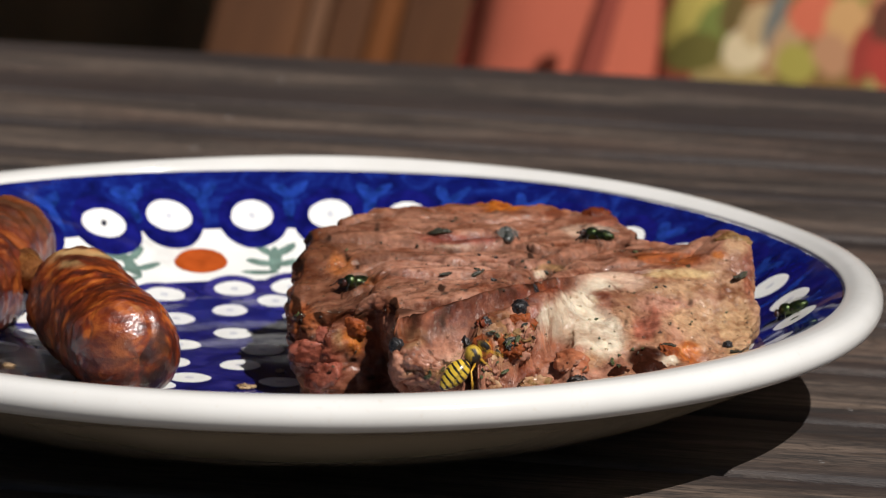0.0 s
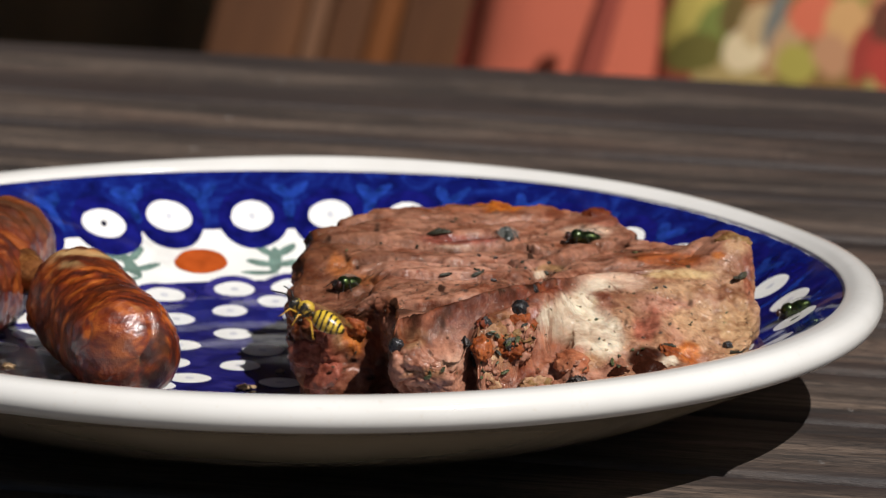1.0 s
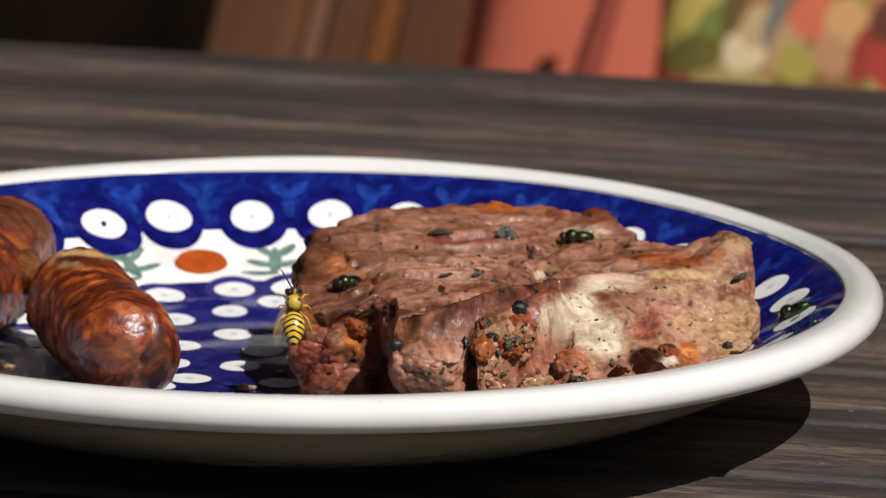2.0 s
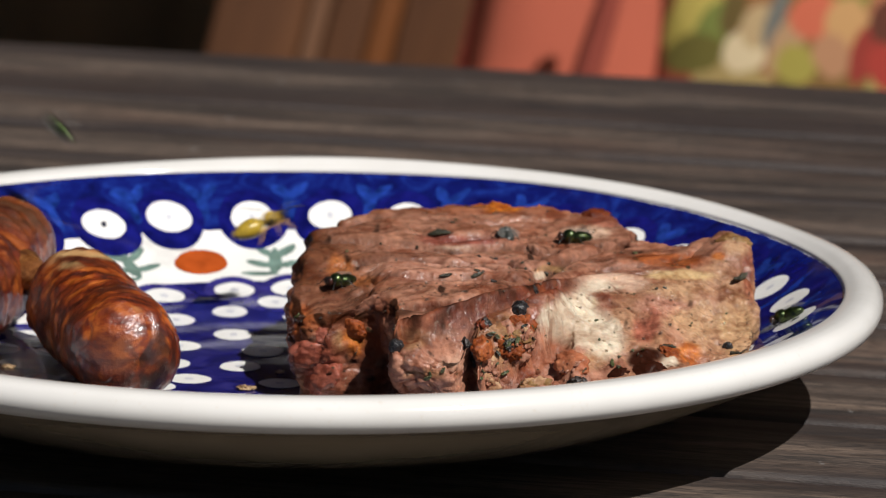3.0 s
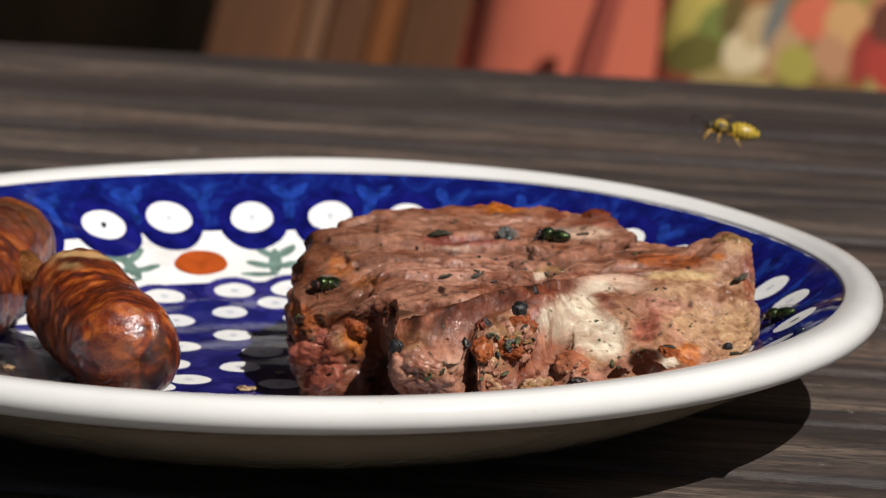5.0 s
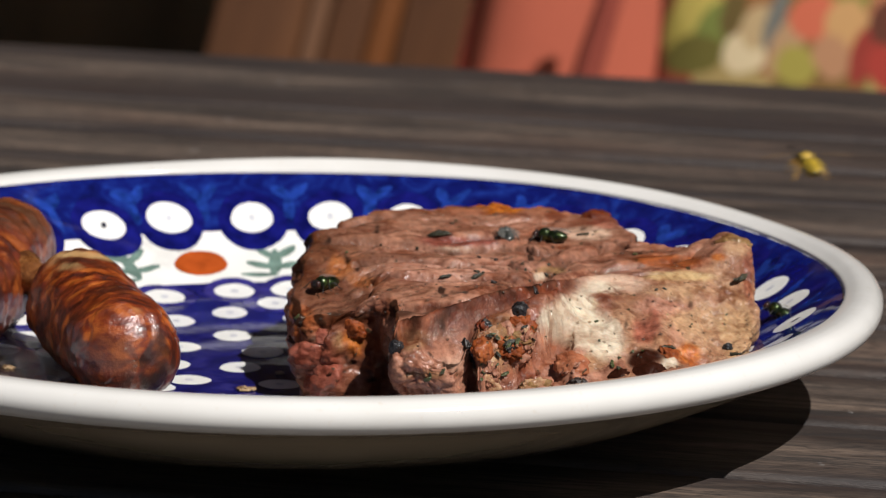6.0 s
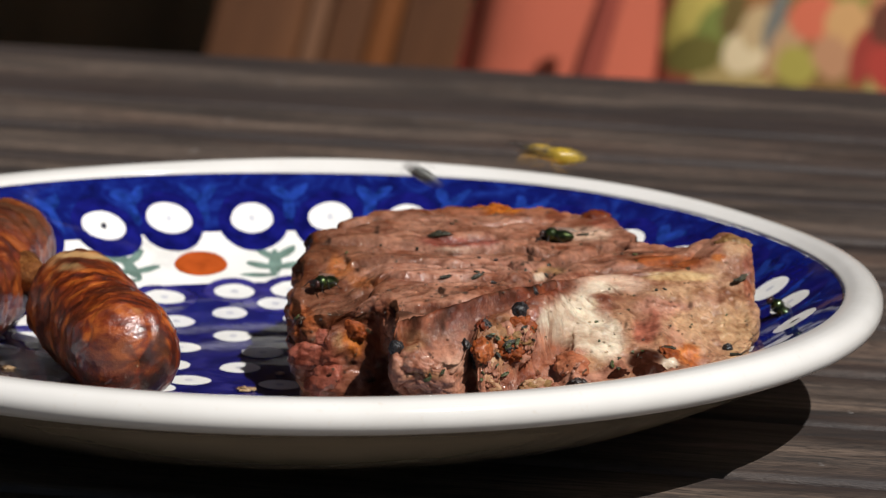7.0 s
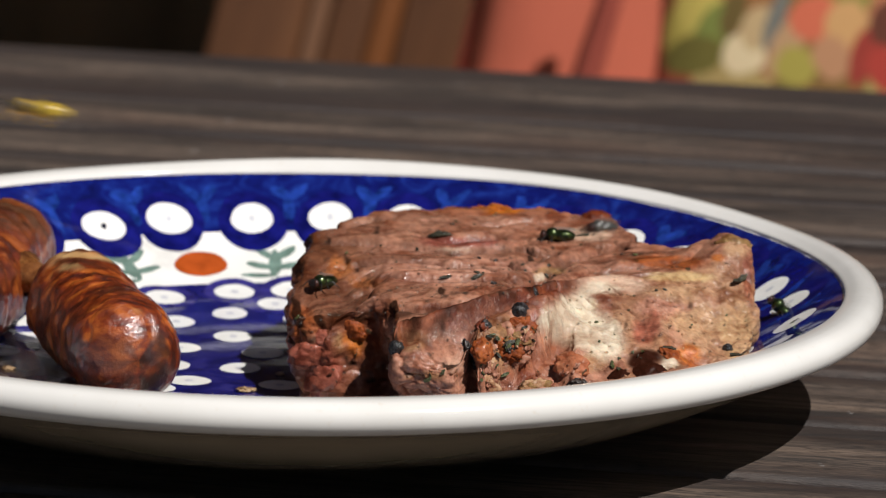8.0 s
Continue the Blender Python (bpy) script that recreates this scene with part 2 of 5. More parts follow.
def rim_lift(x, y):
    """The hand-turned rim is a little thicker and higher at the back and at one side."""
    a = math.degrees(math.atan2(y, x))
    return 0.0010 * math.exp(-((a - 88) / 17) ** 2) + 0.0010 * math.exp(-((a - 46) / 19) ** 2) + 0.0012 * math.exp(-((a - 12) / 19) ** 2)


def well_edge(a):
    """Where the blue ends and the cream rim begins, by the angle in degrees."""
    return 0.0012 * smooth(38, 82, a) if a > 0 else 0.0012 * smooth(-120, -160, a)


def well_s(x, y):
    """The height of the well, smoothed."""
    r = math.hypot(x, y)
    z = sum(well_z(min(0.126, max(0, abs(r + d)))) for d in (-.003, -.0015, 0, .0015, .003)) / 5 if r < 0.122 else well_z(r)
    return z + warp(x, y)


def glaze_spot(points, offset):
    """A patch of glaze that follows the well: points of its outline in plan."""
    bm = bmesh.new()
    n = len(points)
    cx, cy = sum(p[0] for p in points) / n, sum(p[1] for p in points) / n
    rings = []
    for f in (1.0, 0.66, 0.33):
        ring = []
        for x, y in points:
            px, py = cx + (x - cx) * f, cy + (y - cy) * f
            ring.append(bm.verts.new((px, py, well_s(px, py) + offset)))
        rings.append(ring)
    mid = bm.verts.new((cx, cy, well_s(cx, cy) + offset))
    for a, b in zip(rings, rings[1:]):
        for i in range(n):
            bm.faces.new((a[i], a[(i + 1) % n], b[(i + 1) % n], b[i]))
    for i in range(n):
        bm.faces.new((rings[-1][i], rings[-1][(i + 1) % n], mid))
    return bm


def oval(x, y, across, along, turn=None, wobble=0.05, rng=random, n=28):
    """An oval outline at (x, y) in plan: across is the half size round the plate, along the half size towards its middle."""
    a = math.atan2(y, x) if turn is None else turn
    ux, uy = math.cos(a), math.sin(a)
    ph = [rng.uniform(0, 6.28) for _ in range(3)]
    out = []
    for i in range(n):
        t = 2 * math.pi * i / n
        k = 1 + wobble * (math.sin(2 * t + ph[0]) + 0.6 * math.sin(3 * t + ph[1]) + 0.4 * math.sin(5 * t + ph[2]))
        p, q = along * k * math.cos(t), across * k * math.sin(t)
        out.append((x + p * ux - q * uy, y + p * uy + q * ux))
    return out


def stoneware_plate():
    p = thing("dinner_plate", pose(0, 0, TABLE), "glazed stoneware dinner plate with cobalt eye-dot pattern on the table", "plate")
    rng = random.Random(11)
    def bent(bm):
        for v in bm.verts:
            v.co.z += warp(v.co.x, v.co.y)
        return bm

    part("well", bent(lathe([(i * 0.0015, sum(well_z(max(0, abs(i * 0.0015 + d))) for d in (-.003, -.0015, 0, .0015, .003)) / 5 if i < 81 else well_z(i * 0.0015)) for i in range(85)], 256)), WELL, p, "cobalt blue painted well with white eye dots")
    lip = [(.126, .0295), (.1261, .0301), (.1264, .0304), (.1276, .0307), (.1292, .0309), (.1310, .0309), (.1327, .0305), (.1340, .0296), (.1349, .0281), (.1350, .0265), (.1344, .0250),
           (.1327, .0238), (.127, .0215), (.118, .0172), (.106, .0116), (.094, .0068), (.082, .0036), (.0715, .0022), (.0690, .0005), (.0670, 0), (.0640, .0003), (.0630, .0020), (.04, .0022), (0, .0022)]
    for name, profile, material, label in (("rim", lip[:12], GLAZE, "thick cream-white rim"), ("underside", lip[11:], SHADED_GLAZE, "underside with its shade put into the glaze colour")):
        fine = []
        for (a, b), (c, d) in zip(profile, profile[1:]):
            fine += [(a, b), ((a + c) / 2, (b + d) / 2)]
        rim = lathe(fine + [profile[-1]], 256)
        for v in rim.verts:
            r = math.hypot(v.co.x, v.co.y)
            v.co.z += warp(v.co.x, v.co.y) * smooth(.06, .12, r) + rim_lift(v.co.x, v.co.y) * smooth(.1262, .1300, r) * (1 if name == "rim" else smooth(.110, .131, r))
            if name == "rim" and r < 0.1275:
                a = math.atan2(v.co.y, v.co.x)
                pull = well_edge(math.degrees(a)) * smooth(.1275, .1260, r)
                drop = 0.62 * pull - 0.00025 * smooth(0, .0005, pull) * smooth(.1275, .1260, r)
                v.co.x -= pull * math.cos(a)
                v.co.y -= pull * math.sin(a)
                v.co.z -= drop
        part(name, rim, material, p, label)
    def slip(*a):
        m = plain(*a)
        m.node_tree.nodes["Principled BSDF"].inputs["Specular IOR Level"].default_value = 0.18
        return m

    white = slip("white_slip", (0.78, 0.78, 0.75), 0.05, 0, 0.04, 200)
    deep = slip("deep_cobalt", (0.006, 0.007, 0.110), 0.05, 0, 0.5, 220)
    light = slip("light_cobalt", (0.010, 0.032, 0.21), 0.05, 0, 0.6, 300)
    pupil = slip("grey_slip", (0.55, 0.56, 0.60), 0.12, 0, 0.1)
    ink = slip("ink_slip", (0.01, 0.01, 0.02), 0.12, 0, 0.1)
    violet = slip("violet_slip", (0.030, 0.026, 0.16), 0.05, 0, 0.4, 240)
    rust = slip("rust_slip", (0.36, 0.065, 0.012), 0.14, 0, 0.2, 260)
    sage = slip("sage_slip", (0.13, 0.20, 0.17), 0.14, 0, 0.35, 260)
    # eye dots round the rim; those at the back have been set by hand at uneven steps
    angles = [117.8, 108.6, 97.6, 87.3, 77.3, 67.0, 56.5, 45.7, 36.0, 25.0, 13.8, 5.2, -4.9]
    a = -14.6
    while a > 117.8 - 360 + 7:
        angles.append(a + rng.uniform(-0.8, 0.8))
        a -= 9.85
    for i, deg in enumerate(angles):
        t = radians(deg)
        r = 0.1115 - (0.0012 if i == 0 else 0) - (0.0009 if 1 <= i <= 3 else 0) + (0.0001 if 4 <= i <= 5 else 0.0010 if 6 <= i <= 8 else 0.0035 if 9 <= i <= 12 else 0) + rng.uniform(-0.0006, 0.0006)
        x, y = r * math.cos(t), r * math.sin(t)
        part("eye_ring", glaze_spot(oval(x - 0.0012 * math.cos(t), y - 0.0012 * math.sin(t), 0.0089, 0.0098, None, 0.03, rng, 36), 0.00006), deep, p)
        part("eye_white", glaze_spot(oval(x, y, (0.0056 if i < 7 else 0.0051) * rng.uniform(.95, 1.04), (0.0050 if i < 4 else 0.0046) * rng.uniform(.93, 1.05), None, 0.02, rng, 32), 0.00012), white, p)
        part("eye_pupil", glaze_spot(oval(x, y, 0.0008, 0.0010, None, 0.12, rng, 14), 0.00018), ink if i == 0 or i % 7 == 5 else pupil, p)
        # light brush strokes between the eyes
        t2 = radians(deg - 4.9)
        for side in (-1, 1):
            q = t2 + side * 0.016
            part("brush_stroke", glaze_spot(oval(0.1185 * math.cos(q), 0.1185 * math.sin(q), 0.0015, 0.0034, t2 + side * 0.75, 0.16, rng, 20), 0.00005), light, p)
        part("brush_stroke", glaze_spot(oval(0.1140 * math.cos(t2), 0.1140 * math.sin(t2), 0.0013, 0.0046, t2, 0.16, rng, 20), 0.00007), light, p)
    # red ovals and leaf sprays on the white band
    for i in range(16):
        t = radians(106.2 - 22.5 * i)
        r = 0.0945
        part("red_oval", glaze_spot(oval(r * math.cos(t), r * math.sin(t), 0.0068, 0.0048, None, 0.03, rng), 0.00006), rust, p)
        t += radians(11.1)
        for d, rr, tilt, w, h in ((0, .0945, 0, .0016, .0052), (.026, .0985, .9, .0012, .0036), (.034, .0935, 1.4, .0012, .0040), (.040, .0895, 1.6, .0010, .0044),
                                  (-.026, .0985, -.9, .0012, .0036), (-.034, .0935, -1.4, .0012, .0040)):
            q = t + d * 1.1
            part("leaf_stroke", glaze_spot(oval(rr * math.cos(q), rr * math.sin(q), w, h, t + tilt, 0.1, rng, 18), 0.00006), sage, p)
    # the middle field: dots in loose rows, scallops at its edge
    seen = [(-.0342, .0711), (-.0173, .0784), (-.0034, .0812), (-.0175, .0604), (-.0300, .0508), (-.0156, .0392), (-.0277, .0265), (-.0079, .0241), (-.0125, .0084), (-.0289, .0087), (-.0235, -.0058), (-.0026, -.0077)]
    dots = list(seen)
    for j in range(-7, 8):
        for i in range(-7, 8):
            x, y = 0.0125 * (i + 0.5 * (j % 2)) + rng.uniform(-.0006, .0006), 0.0140 * j + rng.uniform(-.0006, .0006)
            if math.hypot(x, y) < 0.081 and all(math.hypot(x - u, y - v) > 0.0112 for u, v in dots):
                dots.append((x, y))
    for x, y in dots:
        if math.hypot(x, y) > 0.066:
            part("scallop", glaze_spot(oval(x, y, 0.0078, 0.0080, None, 0.02, rng), 0.00005), violet, p)
        part("dot", glaze_spot(oval(x, y, 0.0048 * rng.uniform(.9, 1.05), 0.0053 * rng.uniform(.9, 1.05), radians(90), 0.03, rng), 0.00012), white, p)
        part("dot_pupil", glaze_spot(oval(x, y, 0.0010, 0.0012, radians(90), 0.1, rng, 12), 0.00018), pupil, p)
    return p


stoneware_plate()


# ---------------------------------------------------------------- steak
STEAK = (0.052, 0.001)
STEAK_STEPS = 640
RIM = [(0, .0530), (8, .0520), (20, .044), (39, .0365), (52, .043), (68, .0527), (88, .0577), (100, .0610), (125, .060), (147, .057), (165, .053), (180, .0525), (195, .0550), (206, .0572), (211, .0556), (214.5, .0530), (217, .0480), (219.5, .0440),
       (222.5, .0430), (226, .0440), (231, .0465), (236, .0525), (240, .0590), (244.5, .0645), (250, .0640), (255.5, .0615), (258.5, .0520), (262, .0620), (270, .0640), (279, .0630), (285, .0600), (302, .0610), (317, .0615), (329, .0598), (340, .0572), (349, .0548), (360, .0530)]
CREST = [(-.01, -.034), (.012, -.042), (.0174, -.0480), (.0298, -.0515), (.0401, -.0441), (.054, -.0308), (.067, -.0145), (.083, -.0100), (.100, .002), (.12, .006)]


def crest_y(x):
    for (a, ya), (b, yb) in zip(CREST, CREST[1:]):
        if x <= b:
            return ya + (yb - ya) * max(0, (x - a) / (b - a))
    return CREST[-1][1]


def rim_radius(deg):
    deg %= 360
    for i, ((a, ra), (b, rb)) in enumerate(zip(RIM, RIM[1:])):
        if deg <= b:
            t = (deg - a) / (b - a)
            t = t * t * (3 - 2 * t)
            return ra + (rb - ra) * t
    return RIM[-1][1]


def near_line(x, y, pts):
    """Distance from (x, y) to a broken line."""
    best = 9.0
    for (ax, ay), (bx, by) in zip(pts, pts[1:]):
        dx, dy = bx - ax, by - ay
        t = min(1, max(0, ((x - ax) * dx + (y - ay) * dy) / (dx * dx + dy * dy)))
        best = min(best, math.hypot(x - ax - t * dx, y - ay - t * dy))
    return best


def line_side(x, y, pts):
    """Distance to a line drawn from left to right, positive behind it; 9 past its ends."""
    if not pts[0][0] <= x <= pts[-1][0]:
        return 9.0
    for (ax, ay), (bx, by) in zip(pts, pts[1:]):
        if x <= bx:
            return y - ay - (by - ay) * (x - ax) / max(1e-6, bx - ax)
    return 9.0


# folds of the meat in plan, with depth and half width
FOLDS = [([(.0045, .018), (.0204, .0185), (.0362, .0117), (.0494, .0164), (.0598, .011)], .0034, .0013), ([(.0158, -.0128), (.0337, -.0153), (.0427, -.0150), (.0542, -.0181)], .0030, .0012),
         ([(.0282, .026), (.0362, .0215), (.0468, .026)], .0028, .0017), ([(.0541, -.0242), (.0576, -.0021), (.0637, .0081), (.0758, .0192)], .0034, .0018),
         ([(.0238, -.0334), (.0363, -.035), (.046, -.031)], .0022, .0011), ([(.0094, .032), (.0225, .044)], .0016, .0012),
         ([(.070, -.004), (.086, .001), (.096, .010)], .0020, .0012), ([(.012, .002), (.028, .001), (.044, -.004)], .0024, .0012), ([(.030, .040), (.044, .036), (.060, .042)], .0018, .0012),
         ([(.048, .004), (.056, -.008)], .0024, .0012)]


def steak_top(x, y):
    z = 0.0320 + 0.0030 * smooth(0.0, 0.055, y) + 0.0060 * math.exp(-(((x - .0995) / .007) ** 2 + ((y - .006) / .012) ** 2))
    z -= max(0.0068 * smooth(.024, .010, x) * smooth(.008, -.016, y), 0.0034 * smooth(.047, .026, x) * smooth(-.012, -.040, y))
    z += 0.0012 * smooth(.06, .09, x)
    front = crest_y(x) - y
    steep = 0.40 + 0.65 * smooth(.058, .044, x)
    z -= steep * max(0.0, front) * smooth(.019, .027, x)
    z += (0.0022 * math.exp(-((front + .0006) / .0019) ** 2) - 0.0020 * math.exp(-((front + .0052) / .0030) ** 2)) * smooth(.021, .028, x) * smooth(.072, .058, x)
    lobe = smooth(.0405, .0440, x) * smooth(.0640, .0590, x)
    z += lobe * (0.0034 * smooth(.002, .006, front) * smooth(.0150, .0130, front) - 0.0060 * smooth(.0135, .0160, front))
    z -= 0.0050 * math.exp(-((x - .0408 - 0.15 * (front - .010)) / .0012) ** 2) * smooth(.006, .010, front)
    z -= 0.0045 * smooth(.009, -.002, x) * smooth(-.006, -.016, y)
    for pts, depth, w in FOLDS:
        z -= depth * math.exp(-(near_line(x, y, pts) / w) ** 2)
        side = line_side(x, y, pts)
        if 0 < side < 0.03:
            ends = smooth(0, .005, x - pts[0][0]) * smooth(0, .005, pts[-1][0] - x)
            z += 0.55 * depth * (1 - math.exp(-side / 0.0012)) * math.exp(-side / 0.006) * ends
    return z


def cracks(p):
    """Thin tears in the browned sides, 0 to 1."""
    q = p * 125 + 0.8 * Vector((noise.noise(p * 210), 0, noise.noise(p * 210 + Vector((5, 0, 0)))))
    return max(0.0, 1 - abs(noise.noise(q)) / 0.11) ** 2 * smooth(-.15, .25, noise.noise(p * 60 + Vector((0, 0, 4))))


def relief(p, u, deg):
    """Fine relief of the meat, measured along its normal: torn fibre on top, lumps on the sides."""
    x, y, z = p
    warp_v = Vector((noise.noise(p * 45), noise.noise(p * 45 + Vector((7, 0, 0))), 0))
    q = Vector((x * 55, y * 120, z * 60)) + warp_v * 1.9
    n1 = noise.noise(q)
    n2 = noise.noise(q * 2.3 + Vector((3, 1, 0)))
    n3 = fbm(q * 5.1, 2)
    tear = smooth(-.15, .35, noise.noise(p * 70 + Vector((0, 9, 0))))
    top = 0.0009 * n1 + 0.0004 * n2 + 0.00016 * n3 - 0.0013 * max(0.0, 1 - abs(n1) / 0.10) ** 2 * tear - 0.0003 * max(0.0, 1 - abs(n2) / 0.14) ** 2 * tear
    ahead = crest_y(x) - y
    top *= 1 - 0.75 * smooth(-.003, .002, ahead) * smooth(.016, .024, x)
    drip = smooth(.028, .020, x)
    d1 = noise.voronoi(Vector((x * 190, y * 190, z * (190 - 60 * drip))) + warp_v * 0.5)[0]
    d2 = noise.voronoi(p * 470 + warp_v)[0]
    lump = (0.0016 - 0.0011 * drip) * min(0.45, d1[1] - d1[0]) + 0.0006 * fbm(p * 260, 3) + 0.0011 * min(0.45, d2[1] - d2[0]) + 0.0020 * fbm(p * 95, 3) - 0.0009 - 0.0011 * (1 - 0.6 * drip) * cracks(p)
    v = Vector((x * 160 + y * 60, y * 60, z * 50)) + warp_v
    calm = 0.0011 * noise.noise(v) + 0.0006 * fbm(v * 2.4, 2) + 0.0009 * fbm(p * 110, 3) + 0.0007 * min(0.4, d2[1] - d2[0]) - 0.0009 * cracks(p)
    wall = max(smooth(.05, .35, u), smooth(.003, .009, ahead) * smooth(.018, .026, x))
    right = smooth(.058, .068, x + 0.15 * (y + .045))
    side = lump + (calm - lump) * right
    return top + (side - top) * wall


# colours of the meat, raw to burnt
FLESH = {"flesh": (.300, .138, .086), "blush": (.380, .188, .128), "brown": (.105, .034, .013), "amber": (.420, .120, .012), "rust": (.260, .066, .015), "russet": (.135, .026, .006), "wine": (.200, .044, .030),
         "pale": (.520, .355, .255), "cream": (.600, .515, .385), "butter": (.470, .325, .155), "tan": (.380, .228, .125), "pinktan": (.345, .166, .108), "rose": (.250, .070, .042), "herby": (.230, .135, .052),
         "salmon": (.360, .130, .062), "burnt": (.028, .007, .003), "char": (.010, .004, .002), "near_black": (.010, .007, .006)}
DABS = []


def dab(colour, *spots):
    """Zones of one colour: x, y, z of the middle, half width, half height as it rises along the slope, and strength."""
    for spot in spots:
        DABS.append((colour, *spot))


# the last brown spot paints the shaded flank of the front block
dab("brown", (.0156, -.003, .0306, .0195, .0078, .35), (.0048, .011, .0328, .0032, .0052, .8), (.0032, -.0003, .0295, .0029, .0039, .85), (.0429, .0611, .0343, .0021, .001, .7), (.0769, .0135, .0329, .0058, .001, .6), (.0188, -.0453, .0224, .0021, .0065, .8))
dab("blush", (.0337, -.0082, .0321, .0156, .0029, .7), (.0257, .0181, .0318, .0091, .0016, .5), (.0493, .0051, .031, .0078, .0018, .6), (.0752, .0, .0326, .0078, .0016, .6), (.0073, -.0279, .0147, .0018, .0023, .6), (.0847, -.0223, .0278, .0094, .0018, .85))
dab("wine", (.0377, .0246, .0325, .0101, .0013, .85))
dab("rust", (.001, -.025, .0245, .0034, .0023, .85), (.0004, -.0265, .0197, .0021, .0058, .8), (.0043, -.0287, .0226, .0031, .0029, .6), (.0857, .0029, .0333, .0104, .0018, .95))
# the last russet spot paints the shadow under the overhanging lobe
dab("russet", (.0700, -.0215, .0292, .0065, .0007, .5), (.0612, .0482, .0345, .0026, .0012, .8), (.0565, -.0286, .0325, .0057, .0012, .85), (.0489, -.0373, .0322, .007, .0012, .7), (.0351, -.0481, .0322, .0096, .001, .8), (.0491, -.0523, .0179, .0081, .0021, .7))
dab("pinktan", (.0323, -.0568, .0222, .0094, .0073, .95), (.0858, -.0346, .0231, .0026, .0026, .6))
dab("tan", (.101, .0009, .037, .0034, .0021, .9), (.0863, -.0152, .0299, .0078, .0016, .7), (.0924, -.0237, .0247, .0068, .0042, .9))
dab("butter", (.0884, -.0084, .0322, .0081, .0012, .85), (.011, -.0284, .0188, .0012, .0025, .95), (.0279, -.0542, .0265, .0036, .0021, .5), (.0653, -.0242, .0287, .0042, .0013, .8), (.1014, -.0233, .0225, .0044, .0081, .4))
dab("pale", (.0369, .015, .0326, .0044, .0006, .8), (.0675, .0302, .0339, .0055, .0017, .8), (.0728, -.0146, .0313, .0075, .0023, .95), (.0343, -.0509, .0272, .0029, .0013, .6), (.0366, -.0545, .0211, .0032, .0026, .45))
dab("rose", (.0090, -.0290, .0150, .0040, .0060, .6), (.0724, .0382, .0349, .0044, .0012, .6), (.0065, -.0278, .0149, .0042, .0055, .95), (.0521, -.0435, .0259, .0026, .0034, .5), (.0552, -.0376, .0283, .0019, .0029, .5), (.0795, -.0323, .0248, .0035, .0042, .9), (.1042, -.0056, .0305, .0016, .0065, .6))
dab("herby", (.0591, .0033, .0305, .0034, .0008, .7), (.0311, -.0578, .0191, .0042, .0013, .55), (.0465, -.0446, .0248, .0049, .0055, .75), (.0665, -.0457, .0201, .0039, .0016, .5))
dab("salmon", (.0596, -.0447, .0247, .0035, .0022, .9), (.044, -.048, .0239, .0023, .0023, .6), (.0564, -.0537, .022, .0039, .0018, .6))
# fat, except the third spot, a small glint painted in cream
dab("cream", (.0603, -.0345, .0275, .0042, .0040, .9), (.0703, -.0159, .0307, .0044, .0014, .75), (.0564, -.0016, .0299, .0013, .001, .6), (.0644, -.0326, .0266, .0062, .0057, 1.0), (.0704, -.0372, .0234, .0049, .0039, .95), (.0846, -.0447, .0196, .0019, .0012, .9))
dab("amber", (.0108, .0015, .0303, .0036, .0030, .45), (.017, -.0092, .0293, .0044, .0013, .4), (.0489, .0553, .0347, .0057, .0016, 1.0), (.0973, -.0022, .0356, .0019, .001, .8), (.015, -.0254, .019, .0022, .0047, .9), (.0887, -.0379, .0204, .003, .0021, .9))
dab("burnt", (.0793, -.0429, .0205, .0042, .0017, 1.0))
# the first spot darkens the notch, part char and part painted shade
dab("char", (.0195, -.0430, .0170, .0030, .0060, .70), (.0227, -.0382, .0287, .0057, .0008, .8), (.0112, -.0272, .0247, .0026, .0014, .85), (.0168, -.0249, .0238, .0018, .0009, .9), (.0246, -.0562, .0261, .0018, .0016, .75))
# shade of the narrow cleft, painted nearly black
dab("near_black", (.0409, -.0542, .024, .001, .0044, .9))


